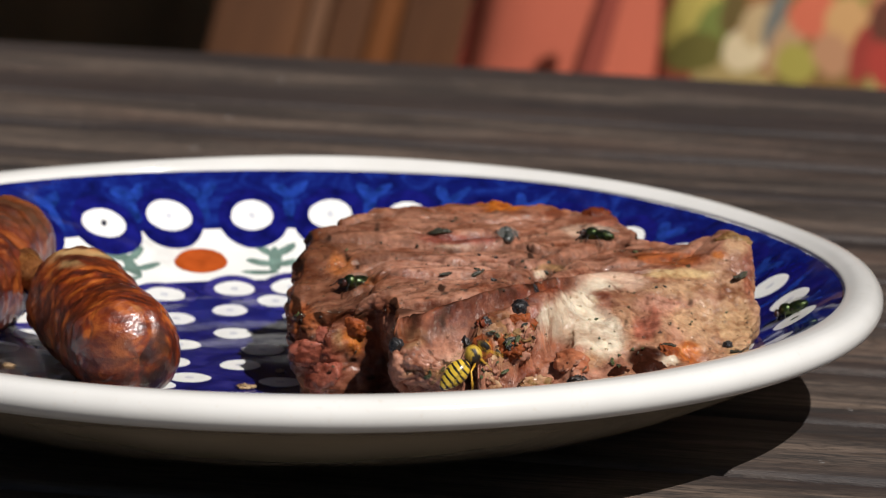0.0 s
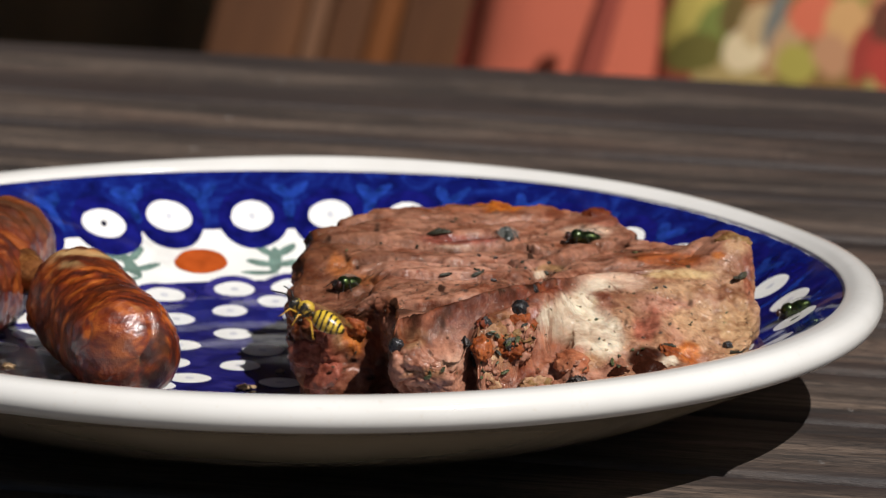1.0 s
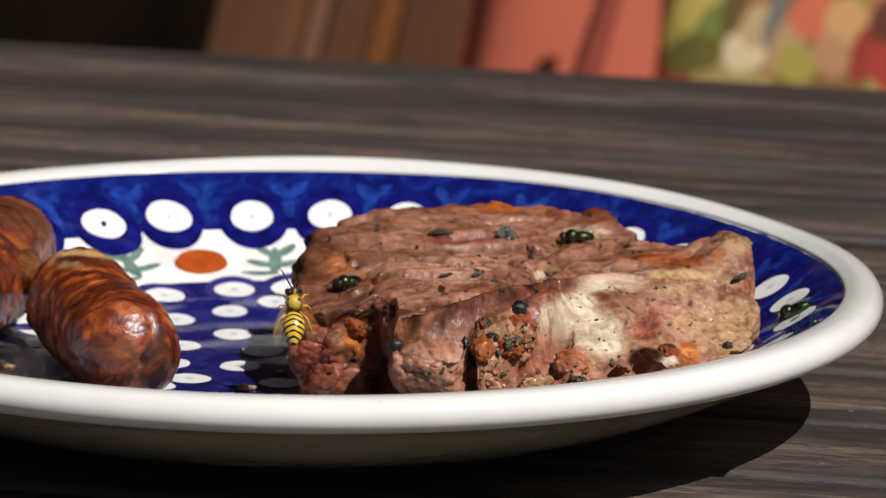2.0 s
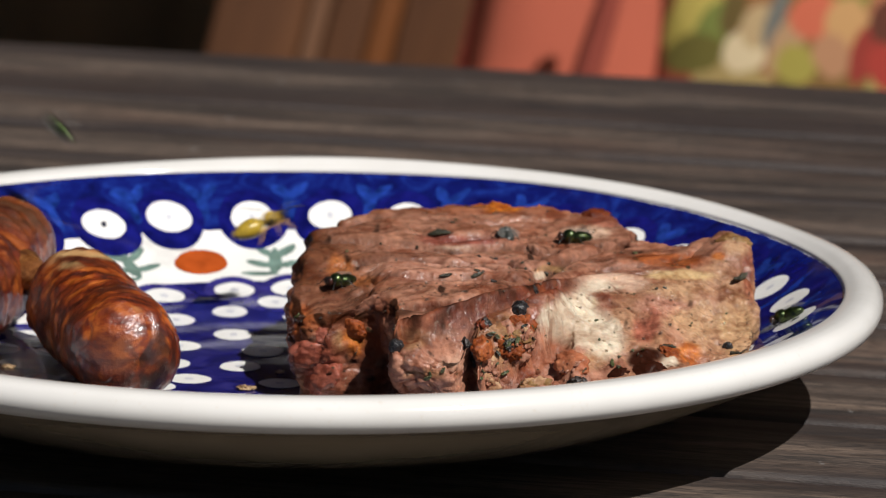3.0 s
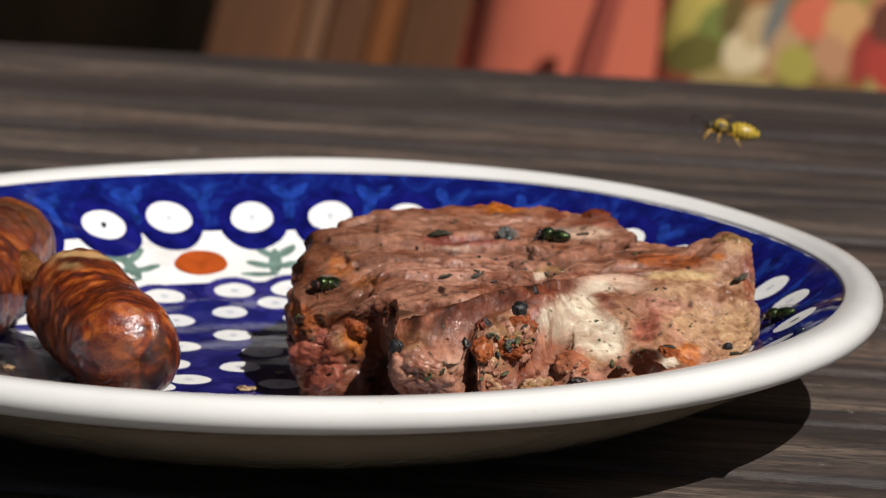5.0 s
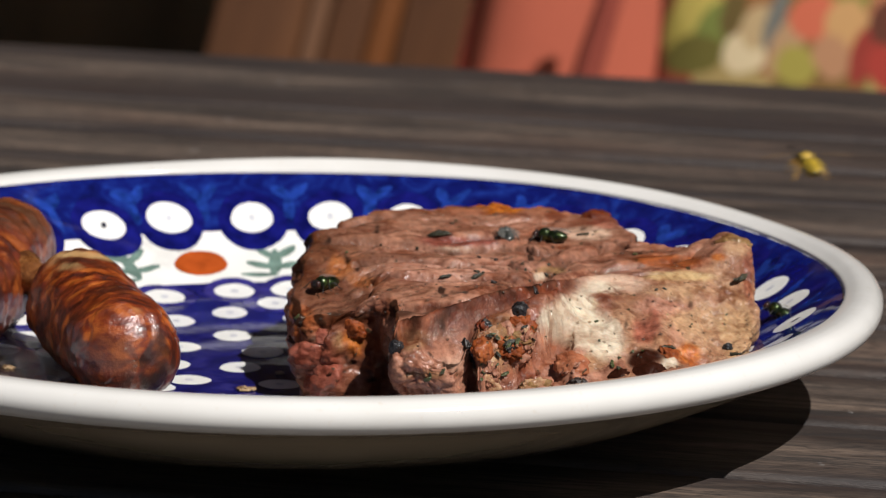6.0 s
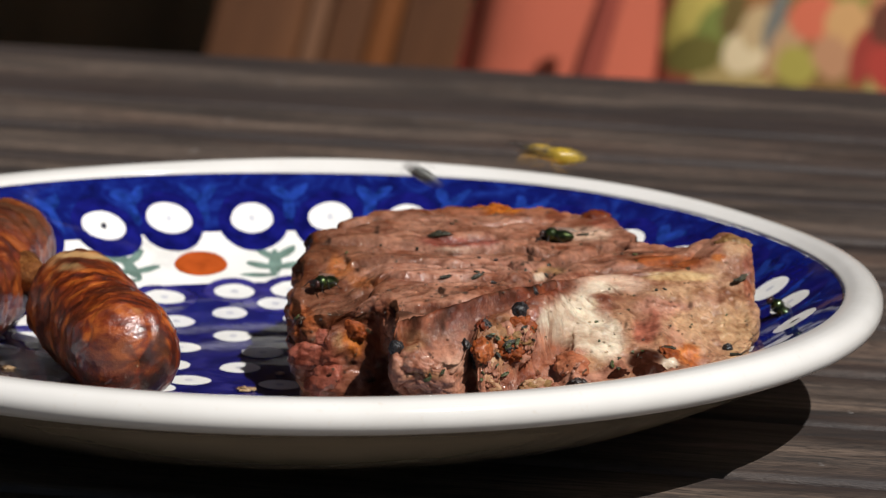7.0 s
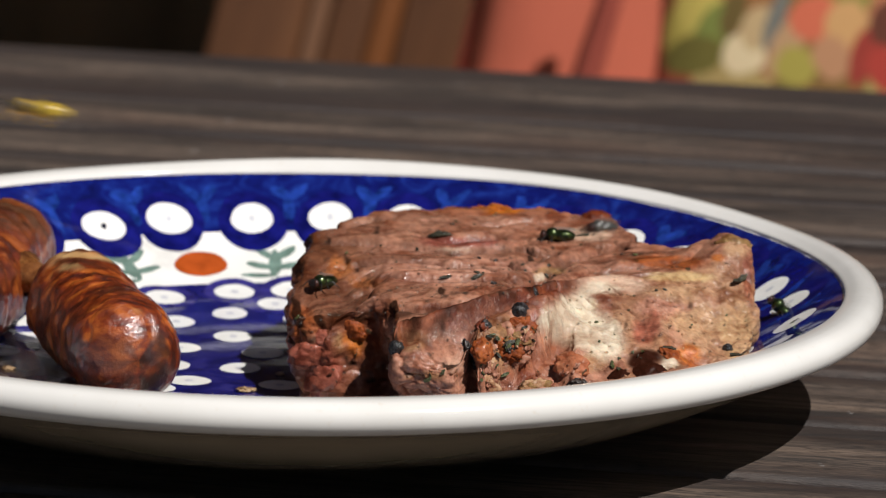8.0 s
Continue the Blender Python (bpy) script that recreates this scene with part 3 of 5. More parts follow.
def meat_colour(x, y, z, u, deg):
    p = Vector((x, y * 0.4, z))
    w = fbm(p * 140, 3)
    w2 = fbm(p * 300 + Vector((3, 7, 0)), 2)
    c = Vector(FLESH["flesh"])
    # seams between the fibres, their shade put in as brown
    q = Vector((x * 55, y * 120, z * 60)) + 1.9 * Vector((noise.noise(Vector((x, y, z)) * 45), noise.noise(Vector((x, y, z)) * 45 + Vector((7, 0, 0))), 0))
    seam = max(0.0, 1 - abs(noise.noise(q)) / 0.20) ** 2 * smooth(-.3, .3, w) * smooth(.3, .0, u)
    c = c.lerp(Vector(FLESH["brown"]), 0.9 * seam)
    dry = 0.0
    # browner towards the left edge, tan down the face
    c = c.lerp(Vector(FLESH["brown"]), 0.62 * smooth(.028, .004, x + .008 * w))
    ahead = crest_y(x) - y
    face = max(smooth(.0, .004, ahead) * smooth(.016, .024, x), smooth(.1, .3, u) * smooth(.0, -.02, y))
    c = c.lerp(Vector(FLESH["tan" if x > .072 else "pinktan"]), 0.6 * face * smooth(-.6, .3, w) * smooth(.022, .030, x))
    # browned edge 
    edge = smooth(.0, .10, u) * smooth(.45, .15, u) * smooth(.072, .060, x)
    c = c.lerp(Vector(FLESH["rust"]), 0.75 * edge * smooth(-.4, .3, w))
    back = smooth(.042, .052, y + .004 * w)
    c = c.lerp(Vector(FLESH["rust"]), 0.45 * back)
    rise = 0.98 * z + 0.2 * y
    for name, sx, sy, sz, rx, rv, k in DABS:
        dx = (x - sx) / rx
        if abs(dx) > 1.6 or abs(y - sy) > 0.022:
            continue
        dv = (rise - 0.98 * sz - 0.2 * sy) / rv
        d = math.sqrt(dx * dx + dv * dv) + 0.30 * w + 0.20 * w2 - (0.2 if name in ("char", "near_black") else 0)
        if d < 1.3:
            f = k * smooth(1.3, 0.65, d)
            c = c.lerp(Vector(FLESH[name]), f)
            if name in ("char", "near_black", "burnt"):
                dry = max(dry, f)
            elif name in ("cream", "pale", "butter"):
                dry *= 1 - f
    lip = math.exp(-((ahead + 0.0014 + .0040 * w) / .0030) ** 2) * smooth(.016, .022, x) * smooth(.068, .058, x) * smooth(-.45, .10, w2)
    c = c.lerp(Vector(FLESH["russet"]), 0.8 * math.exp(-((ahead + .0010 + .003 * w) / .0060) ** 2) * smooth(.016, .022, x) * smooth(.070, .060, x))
    burn_shade = max(0.95 * lip, smooth(.40, .66, w2 * 0.8 + w * 0.4 + 0.45 * edge + 0.15 * smooth(.03, .012, x) - 0.16) * 0.9)
    # folds blackened along their lines, crease shade mixed with the char
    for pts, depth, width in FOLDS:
        burn_shade = max(burn_shade, 0.75 * math.exp(-(near_line(x, y, pts) / .0014) ** 2) * smooth(-.15, .35, w2) * smooth(.1, .0, u))
    # tears tinted russet to paint the shade inside them
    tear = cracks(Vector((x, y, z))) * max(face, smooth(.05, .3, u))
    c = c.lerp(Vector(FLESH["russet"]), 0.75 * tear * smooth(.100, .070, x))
    # russet in the deep notch stands for browned meat and shade
    notch_shade = smooth(.0, .3, u) * smooth(212, 215, deg) * smooth(229, 225, deg)
    c = c.lerp(Vector(FLESH["russet"]), 0.5 * notch_shade * smooth(-.5, .2, w))
    c = c.lerp(Vector(FLESH["char"]), burn_shade)
    dry = max(dry, burn_shade)
    return [c.x, c.y, c.z, min(1.0, dry)]


def steak():
    s_top, s_side, s_low, n = 112, 84, 8, STEAK_STEPS
    back = n // 3
    verts, info = [], []
    for j in range(s_top + s_side + s_low):
        for i in range(n):
            deg = 180 * i / back if i < back else 180 + 180 * (i - back) / (n - back)
            a = radians(deg)
            R = rim_radius(deg) * (1 + 0.02 * noise.noise(Vector((math.cos(a) * 6, math.sin(a) * 6, 1))) + 0.035 * fbm(Vector((math.cos(a) * 14, math.sin(a) * 14, 2)), 2) * smooth(-.2, .5, math.sin(a)))
            bevel = 0.075
            under = 0.17 - 0.12 * smooth(180, 200, deg) * smooth(222, 212, deg) - 0.14 * smooth(285, 315, (deg - 30) % 360 + 30)
            if j < s_top:
                f = (j / s_top) * (1 - bevel)
                u = 0.0
            elif j < s_top + s_side:
                u = (j - s_top) / (s_side - 1)
                f = None
            else:
                f = (1 - under) * (1 - (j - s_top - s_side + 1) / s_low)
                u = 1.0
            ca, sa = math.cos(a), math.sin(a)
            if u == 0.0 and f is not None:
                x, y = STEAK[0] + R * f * ca, STEAK[1] + R * f * sa
                z = steak_top(x, y)
            elif f is None:
                xe, ye = STEAK[0] + R * (1 - bevel) * ca, STEAK[1] + R * (1 - bevel) * sa
                zt = steak_top(xe, ye)
                if u < 0.45:
                    q = u / 0.45 * math.pi / 2
                    ff = (1 - bevel) + bevel * math.sin(q)
                    drop = 0.24 * (1 - math.cos(q))
                else:
                    q = (u - 0.45) / 0.55
                    ff = 1 - under * q ** 1.7
                    d0 = 0.24
                    drop = d0 + (1 - d0) * q
                x, y = STEAK[0] + R * ff * ca, STEAK[1] + R * ff * sa
                zb = well_s(x, y) + 0.0004
                z = zt + (zb - zt) * drop
            else:
                x, y = STEAK[0] + R * f * ca, STEAK[1] + R * f * sa
                z = well_s(x, y) + 0.0004
            verts.append((x - STEAK[0], y - STEAK[1], z))
            info.append((x, y, z, u, deg))
    faces = []
    rows = s_top + s_side + s_low
    for j in range(rows - 1):
        for i in range(n):
            k = (i + 1) % n
            faces.append((j * n + i, (j + 1) * n + i, (j + 1) * n + k, j * n + k))
    faces.append(tuple(range((rows - 1) * n, rows * n))[::-1])
    me = bpy.data.meshes.new("steak")
    me.from_pydata(verts, [], faces)
    me.update()
    moved = []
    for vert, (x, y, z, u, deg) in zip(me.vertices, info):
        k = relief(Vector((x, y, z)), u, deg) * smooth(1.0, 0.93, u) if u < 1 else 0.0
        moved.extend(vert.co + vert.normal * k)
    me.vertices.foreach_set("co", moved)
    me.polygons.foreach_set("use_smooth", [True] * len(me.polygons))
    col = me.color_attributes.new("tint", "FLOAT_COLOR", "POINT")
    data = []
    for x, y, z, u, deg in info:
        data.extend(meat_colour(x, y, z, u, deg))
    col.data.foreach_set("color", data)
    me.update()
    ob = new("steak", me)
    ob.location = (*STEAK, TABLE)
    me.materials.append(MEAT)
    tagged(ob, "thick grilled pork steak with herbs lying on the plate", "steak")
    return ob


STEAK_OB = steak()


# ---------------------------------------------------------------- what sticks to the steak
def blob(size, seed, lumpy=0.35, flat=(1, 1, 1)):
    """An irregular crumb."""
    bm = bmesh.new()
    bmesh.ops.create_icosphere(bm, subdivisions=4, radius=1)
    off = Vector((seed * 1.7, seed * 0.6, 0))
    for v in bm.verts:
        p = v.co.copy()
        d = noise.voronoi(p * 1.9 + off)[0]
        k = 1 + lumpy * (0.8 * fbm(p * 1.3 + off, 3) + 0.9 * min(0.6, d[1] - d[0]) - 0.25) + 0.10 * fbm(p * 5 + off, 2)
        v.co = Vector((p.x * k * flat[0], p.y * k * flat[1], p.z * k * flat[2])) * size
    return bm


def flake(length, width, seed):
    """A curled, ragged piece of dried leaf with some thickness."""
    rng = random.Random(seed)
    bm = bmesh.new()
    n, m = 8, 4
    curl, twist = rng.uniform(-1.2, 1.2), rng.uniform(-0.8, 0.8)
    rows = {}
    for side in (0, 1):
        for i in range(n + 1):
            t = 2 * i / n - 1
            w = width * (1 - abs(t) ** 2.2) ** 0.6 * rng.uniform(0.75, 1.15) + width * 0.06
            for j in range(m + 1):
                q = 2 * j / m - 1
                z = length * (0.28 * curl * t * t + 0.20 * twist * t * q) + width * 0.35 * q * q + (0.00016 if side else -0.00016) + length * 0.06 * rng.uniform(-1, 1)
                rows[side, i, j] = bm.verts.new((t * length, q * w, z))
    for i in range(n):
        for j in range(m):
            f = [rows[1, i, j], rows[1, i + 1, j], rows[1, i + 1, j + 1], rows[1, i, j + 1]]
            g = [rows[0, i, j], rows[0, i, j + 1], rows[0, i + 1, j + 1], rows[0, i + 1, j]]
            bm.faces.new(f), bm.faces.new(g)
    for i in range(n):
        bm.faces.new((rows[0, i, 0], rows[0, i + 1, 0], rows[1, i + 1, 0], rows[1, i, 0]))
        bm.faces.new((rows[0, i + 1, m], rows[0, i, m], rows[1, i, m], rows[1, i + 1, m]))
    return bm


def crumb_material(name, lo, hi, rough=0.3, scale=500):
    k = Nodes(name, rough)
    k.set("Base Color", k.ramp(k.noise(scale, 4), (0.32, lo), (0.68, hi)))
    k.set("Roughness", k.ramp(k.noise(scale * 1.3, 3), (0.35, rough * 0.5), (0.7, min(1, rough * 1.8))))
    return k.bump(k.noise(1400, 3), 0.6, 0.0006).m


BERRY = [(-.0006, -.0409, .0303, .0021), (-.0278, -.0571, .0258, .0018), (.0457, -.0326, .0241, .0012)]
SOOT = [(-.0115, -.0518, .0233, .0027), (-.0106, -.0499, .0201, .0018), (.0057, -.0603, .0216, .0025), (.0127, -.0559, .0217, .0025), (-.0026, -.0554, .0266, .0015), (-.0057, -.0486, .0297, .0015), (.0080, -.0566, .0223, .0015),
        (.0161, -.0557, .0204, .0018), (.0032, -.0311, .0325, .0013)]
HERB = [(-.0050, -.0519, .0282, .0025), (-.0038, -.0634, .0236, .0027), (-.0001, -.0568, .0254, .0032), (-.0190, -.0593, .0192, .0027), (.0199, -.0501, .0217, .0025), (.0245, -.0440, .0236, .0015), (.0166, -.0318, .0271, .0010),
        (.0296, -.0185, .0313, .0019), (.0329, -.0172, .0308, .0015), (.0051, -.0019, .0299, .0025), (.0081, -.0094, .0323, .0022), (-.0165, .0340, .0342, .0020), (-.0316, .0149, .0326, .0022), (-.0069, -.0599, .0263, .0018),
        (-.0230, .0158, .0320, .0013), (.0177, -.0399, .0245, .0010), (.0219, -.0450, .0232, .0011), (-.0355, -.0357, .0165, .0015), (.0382, -.0290, .0264, .0008)]
STALK = [(-.0185, .0249, .0326, .0032), (-.0019, -.0518, .0280, .0022), (.0500, -.0077, .0318, .0032), (.0320, -.0416, .0245, .0020), (.0474, -.0360, .0223, .0013), (.0148, .0279, .0337, .0015), (-.0099, -.0141, .0321, .0018), (-.0170, -.0145, .0321, .0015)]
LUMP = [(.0074, -.0504, .0253, .0032, 6), (.0268, -.0481, .0218, .0032, 1), (.0352, -.0409, .0238, .0024, 0), (-.0462, -.0290, .0155, .0036, 5), (-.0452, -.0290, .0105, .0036, 5), (-.0440, -.0260, .0190, .0026, 5), (-.0370, -.0330, .0210, .0022, 0), (.0030, -.0601, .0230, .0030, 2), (.0193, -.0520, .0215, .0020, 1),
        (-.0081, -.0577, .0273, .0026, 0), (-.0105, .0560, .0345, .0034, 4), (-.0045, .0565, .0340, .0034, 4), (.0180, .0455, .0335, .0038, 2), (.0050, .0550, .0335, .0034, 4), (.0490, .0040, .0370, .0030, 3)]


def dress_steak():
    me = STEAK_OB.data
    co = np.empty(len(me.vertices) * 3, "f")
    me.vertices.foreach_get("co", co)
    co = co.reshape(-1, 3)

    def seat(x, y, z):
        i = int(np.argmin(((co - (x, y, z)) ** 2).sum(1)))
        v = me.vertices[i]
        return v.co.copy(), v.normal.copy()

    rng = random.Random(5)
    berry = crumb_material("juniper_skin", (0.006, 0.006, 0.006), (0.030, 0.027, 0.028), 0.32, 700)
    near_black = crumb_material("charred_crumb", (0.006, 0.005, 0.005), (0.035, 0.026, 0.022), 0.35, 600)
    herb = crumb_material("cooked_herb", (0.020, 0.026, 0.008), (0.120, 0.130, 0.040), 0.5, 600)
    stalk = crumb_material("dark_herb_stalk", (0.010, 0.010, 0.006), (0.045, 0.040, 0.018), 0.55, 600)
    tints = ("rust", "burnt", "russet", "herby", "amber", "rose", "salmon")

    def tinted(bm, tint):
        me2 = finish(bm, "meat_lump")
        me2.color_attributes.new("tint", "FLOAT_COLOR", "POINT").data.foreach_set("color", [*FLESH[tint], 1.0 if tint == "burnt" else 0.0] * len(me2.vertices))
        return me2

    def stick(name, bm, material, x, y, z, sink, turn, label=""):
        p, nrm = seat(x, y, z)
        ob = part(name, bm, material, STEAK_OB, label)
        ob.matrix_basis = Matrix.Translation(p - nrm * sink) @ nrm.to_track_quat("Z", "Y").to_matrix().to_4x4() @ pose(0, 0, 0, 0, 0, turn)

    for i, (x, y, z, r) in enumerate(BERRY):
        stick("juniper_berry", blob(r * 0.95, i, 0.22), berry, x, y, z, r * 0.15, i * 50, "wrinkled black juniper berry")
    for i, (x, y, z, r) in enumerate(SOOT):
        stick("charred_crumb", blob(r * 0.8, 20 + i, 0.5, (0.75, 1.25, 0.6)), near_black, x, y, z, r * 0.2, rng.uniform(-30, 30))
    for i, (x, y, z, r) in enumerate(HERB):
        for k in range(1 if z > 0.029 else 4):
            d = Vector((rng.uniform(-1, 1), rng.uniform(-1, 1), rng.uniform(-1, 1))) * r * 0.55
            stick("herb_flake", flake(r * rng.uniform(.18, .38), r * rng.uniform(.07, .16), 40 + i * 3 + k), herb if k else stalk, x + d.x, y + d.y, z + d.z, -0.0002, rng.uniform(0, 180))
    for i, (x, y, z, r) in enumerate(STALK):
        stick("herb_stalk", flake(r, r * 0.22, 200 + i), stalk, x, y, z, -0.0002, rng.uniform(-25, 25))
    for i, (x, y, z, r, m) in enumerate(LUMP):
        stick("meat_lump", tinted(blob(r * 1.1, 60 + i, 0.28, (1.25, 0.95, 0.6)), tints[m]), MEAT, x, y, z, r * 0.42, rng.uniform(-40, 40), ("browned fatty lump", "burnt crust lump", "red meat lump", "pale gristle lump", "orange-brown crust lump", "pink meat lump", "orange-pink meat lump")[m])
    # crumbs of crust and herbs on the lobe at the front
    for i in range(22):
        x, z = rng.uniform(-.0085, .0085), rng.uniform(.0165, .0290)
        r = rng.uniform(.0012, .0030)
        tint = rng.choice(("pinktan", "herby", "rust", "pinktan", "herby", "tan", "russet"))
        stick("crust_crumb", tinted(blob(r, 90 + i, 0.7, (1.3, 1.0, 0.45)), tint), MEAT, x, -.046 - (.029 - z) * 0.8, z, r * 0.35, rng.uniform(0, 180))
        if i % 2:
            stick("herb_flake", flake(r * 0.36, r * 0.13, 420 + i), rng.choice((herb, stalk)), x + .001, -.046 - (.029 - z) * 0.8, z + .0008, -0.0003, rng.uniform(0, 180))
    # beads of melted fat
    bm = bmesh.new()
    for i in range(1100):
        v = me.vertices[rng.randrange(0, STEAK_STEPS * 185)]
        if v.normal.z < -0.1 or (v.co.y > -0.02 and rng.random() < 0.75):
            continue
        r = rng.uniform(.00014, .00040)
        bmesh.ops.create_icosphere(bm, subdivisions=2, radius=1, matrix=Matrix.Translation(v.co + v.normal * r * 0.2) @ Matrix.Diagonal((r * 1.2, r * 1.1, r * 0.8, 1)))
    clear = Nodes("melted_fat", 0.17)
    clear.set("Base Color", (0.92, 0.80, 0.66, 1)).set("Transmission Weight", 0.95).set("IOR", 1.4)
    tagged(part("fat_bead", bm, clear.m, STEAK_OB, "glistening beads of melted fat"), kind="stuff")
    # small specks of herb all over
    for i in range(30):
        v = me.vertices[rng.randrange(0, STEAK_STEPS * 180)]
        if v.normal.z < -0.2:
            continue
        r = rng.uniform(.0003, .0008)
        stick("herb_speck", flake(r, r * 0.5, 300 + i), rng.choice((herb, stalk, near_black)), *v.co, -0.0001, rng.uniform(0, 180))


dress_steak()


# ---------------------------------------------------------------- meat juice and painted shade on the plate
def juice_shade_material():
    k = Nodes("meat_juice", 0.08)
    k.set("Base Color", k.ramp(k.noise(90, 4), (0.3, (0.010, 0.006, 0.004)), (0.7, (0.045, 0.026, 0.014))))
    return k.set("Alpha", k.ramp(k.noise(60, 4), (0.30, 0.55), (0.62, 0.93))).m


def juice_shade_pool(x, y, across, along, turn, seed):
    rng = random.Random(seed)
    me = finish(glaze_spot(oval(x, y, across, along, turn, 0.10, rng, 60), 0.00035), "meat_juice")
    me.materials.append(JUICE_SHADE)
    ob = tagged(new("meat_juice", me), "dark film of meat juice and painted shade on the plate", "juice", "juice pools on the plate")
    ob.location = (0, 0, TABLE)
    return ob


JUICE_SHADE = juice_shade_material()
# Dark films that deepen the shade beside the sausages and the steak.
juice_shade_pool(-.058, -.016, .016, .034, radians(110), 1)
juice_shade_pool(-.012, -.046, .010, .030, radians(8), 2)


def stray_crumb(x, y, r, seed):
    ob = new("meat_crumb", finish(blob(r, seed, 0.6, (1.4, 1.0, 0.6)), "meat_crumb"))
    ob.data.materials.append(CRUMB)
    ob.location = (x, y, TABLE + well_s(x, y) + r * 0.45)
    return tagged(ob, "small tan crumb of grilled meat on the plate", "crumb", "crumbs on the plate")


CRUMB = crumb_material("tan_crumb", (0.12, 0.055, 0.020), (0.46, 0.32, 0.17), 0.4, 700)
for x, y, r in ((-.0105, -.0150, .0011), (-.0088, -.0140, .0008), (-.0650, -.0060, .0010), (-.0030, .0030, .0007)):
    stray_crumb(x, y, r, 500 + int(r * 1e5))


# ---------------------------------------------------------------- sausages
LINK_SKIN = crumb_material("tan_casing", (0.12, 0.036, 0.010), (0.36, 0.150, 0.045), 0.3, 260)
END_SKIN = crumb_material("dry_casing", (0.030, 0.012, 0.008), (0.14, 0.050, 0.022), 0.35, 500)


def sausage(points, radius, seed, label, fatty=1.0):
    """A grilled sausage along points (x, y) of its axis in plan and z."""
    pts = [Vector(p) for p in points]
    # smooth axis
    axis = []
    m = len(pts) - 1
    N = 130
    for i in range(N + 1):
        t = i / N * m
        k = min(int(t), m - 1)
        f = t - k
        p0, p1, p2, p3 = pts[max(k - 1, 0)], pts[k], pts[k + 1], pts[min(k + 2, m)]
        axis.append(0.5 * ((2 * p1) + (p2 - p0) * f + (2 * p0 - 5 * p1 + 4 * p2 - p3) * f * f + (3 * p1 - p0 - 3 * p2 + p3) * f ** 3))
    base = pts[m // 2].copy()
    base.z = 0
    length = sum((b - a).length for a, b in zip(axis, axis[1:]))
    S = 120
    verts, data, s = [], [], 0.0
    off = Vector((seed * 3.1, 0, 0))
    for i, c in enumerate(axis):
        d = (axis[min(i + 1, N)] - axis[max(i - 1, 0)]).normalized()
        u = d.cross(Vector((0, 0, 1))).normalized()
        v = u.cross(d)
        if i:
            s += (c - axis[i - 1]).length
        e = min(s, length - s) / (radius * 0.95)
        cap = math.sqrt(max(0.0, 1 - (1 - min(1, e)) ** 2.2)) if e < 1 else 1.0
        for j in range(S):
            a = 2 * math.pi * j / S
            way = u * math.cos(a) + v * math.sin(a)
            p = c + way * radius * cap
            w = fbm(p * 70 + off, 3)
            wr = noise.noise(Vector((s * 420 + 1.6 * noise.noise(p * 90), a * 1.6, seed)))
            p = p + way * cap * (0.0010 * w + 0.00030 * wr + 0.0003 * fbm(p * 420 + off, 3) - 0.0009 * smooth(.12, .0, abs(noise.noise(p * 95 + off * 2))) * smooth(.75, 1.0, s / length))
            verts.append(p - base)
            up = way.z
            wl = fbm(p * 110 + off, 3)
            rings = noise.noise(Vector((s * 190 + 2.5 * noise.noise(p * 60 + off), a * 1.2, seed + 4)))
            char = smooth(.25, .60, wl * 0.75 + 0.62 * smooth(.40, .0, (length - s) / radius / 2.2) * smooth(-.2, .6, -math.cos(a) - 0.3 * math.sin(a)) + 0.15 * abs(wr) - 0.24)
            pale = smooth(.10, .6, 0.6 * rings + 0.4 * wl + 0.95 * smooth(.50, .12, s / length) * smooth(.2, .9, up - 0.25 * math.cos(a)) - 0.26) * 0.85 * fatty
            dark = min(1, smooth(.0, .6, -0.6 * rings + 0.6 * w - 0.05) * 0.8 + 0.45 * (1 - fatty))
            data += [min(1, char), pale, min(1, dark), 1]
    faces = [(i * S + j, i * S + (j + 1) % S, (i + 1) * S + (j + 1) % S, (i + 1) * S + j) for i in range(N) for j in range(S)]
    faces += [tuple(range(S))[::-1], tuple(range(N * S, N * S + S))]
    me = bpy.data.meshes.new("sausage")
    me.from_pydata([tuple(v) for v in verts], [], faces)
    me.polygons.foreach_set("use_smooth", [True] * len(me.polygons))
    me.color_attributes.new("tint", "FLOAT_COLOR", "POINT").data.foreach_set("color", data)
    me.materials.append(SKIN)
    ob = new("sausage", me)
    ob.location = (base.x, base.y, TABLE)
    for tip, way in ((axis[0], axis[0] - axis[6]),):
        way = way.normalized()
        pts2 = [tip - base - way * 0.0022 + way * 0.0012 * k + Vector((0, 0, -0.0003 * k * k * 0.3)) for k in range(5)]
        part("casing_end", tube(pts2, [0.0026, 0.0020, 0.0013, 0.0011, 0.0004], 14), END_SKIN, ob, "twisted dry casing end")
    if fatty == 1.0:
        link = [Vector(q) - base for q in ((-.0530, .0110, .0225), (-.0570, .0160, .0222), (-.0605, .0200, .0220), (-.0645, .0240, .0222))]
        part("casing_link", tube(link, [0.0072, 0.0042, 0.0034, 0.0060], 20), LINK_SKIN, ob, "tan twisted casing between the two sausages")
    return tagged(ob, label, "sausage", "sausages on the plate")


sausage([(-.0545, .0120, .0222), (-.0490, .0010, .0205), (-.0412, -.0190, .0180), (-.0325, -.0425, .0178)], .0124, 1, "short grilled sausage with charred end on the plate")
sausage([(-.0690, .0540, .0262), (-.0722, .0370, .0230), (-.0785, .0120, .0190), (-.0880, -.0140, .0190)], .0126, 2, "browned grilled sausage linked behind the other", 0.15)


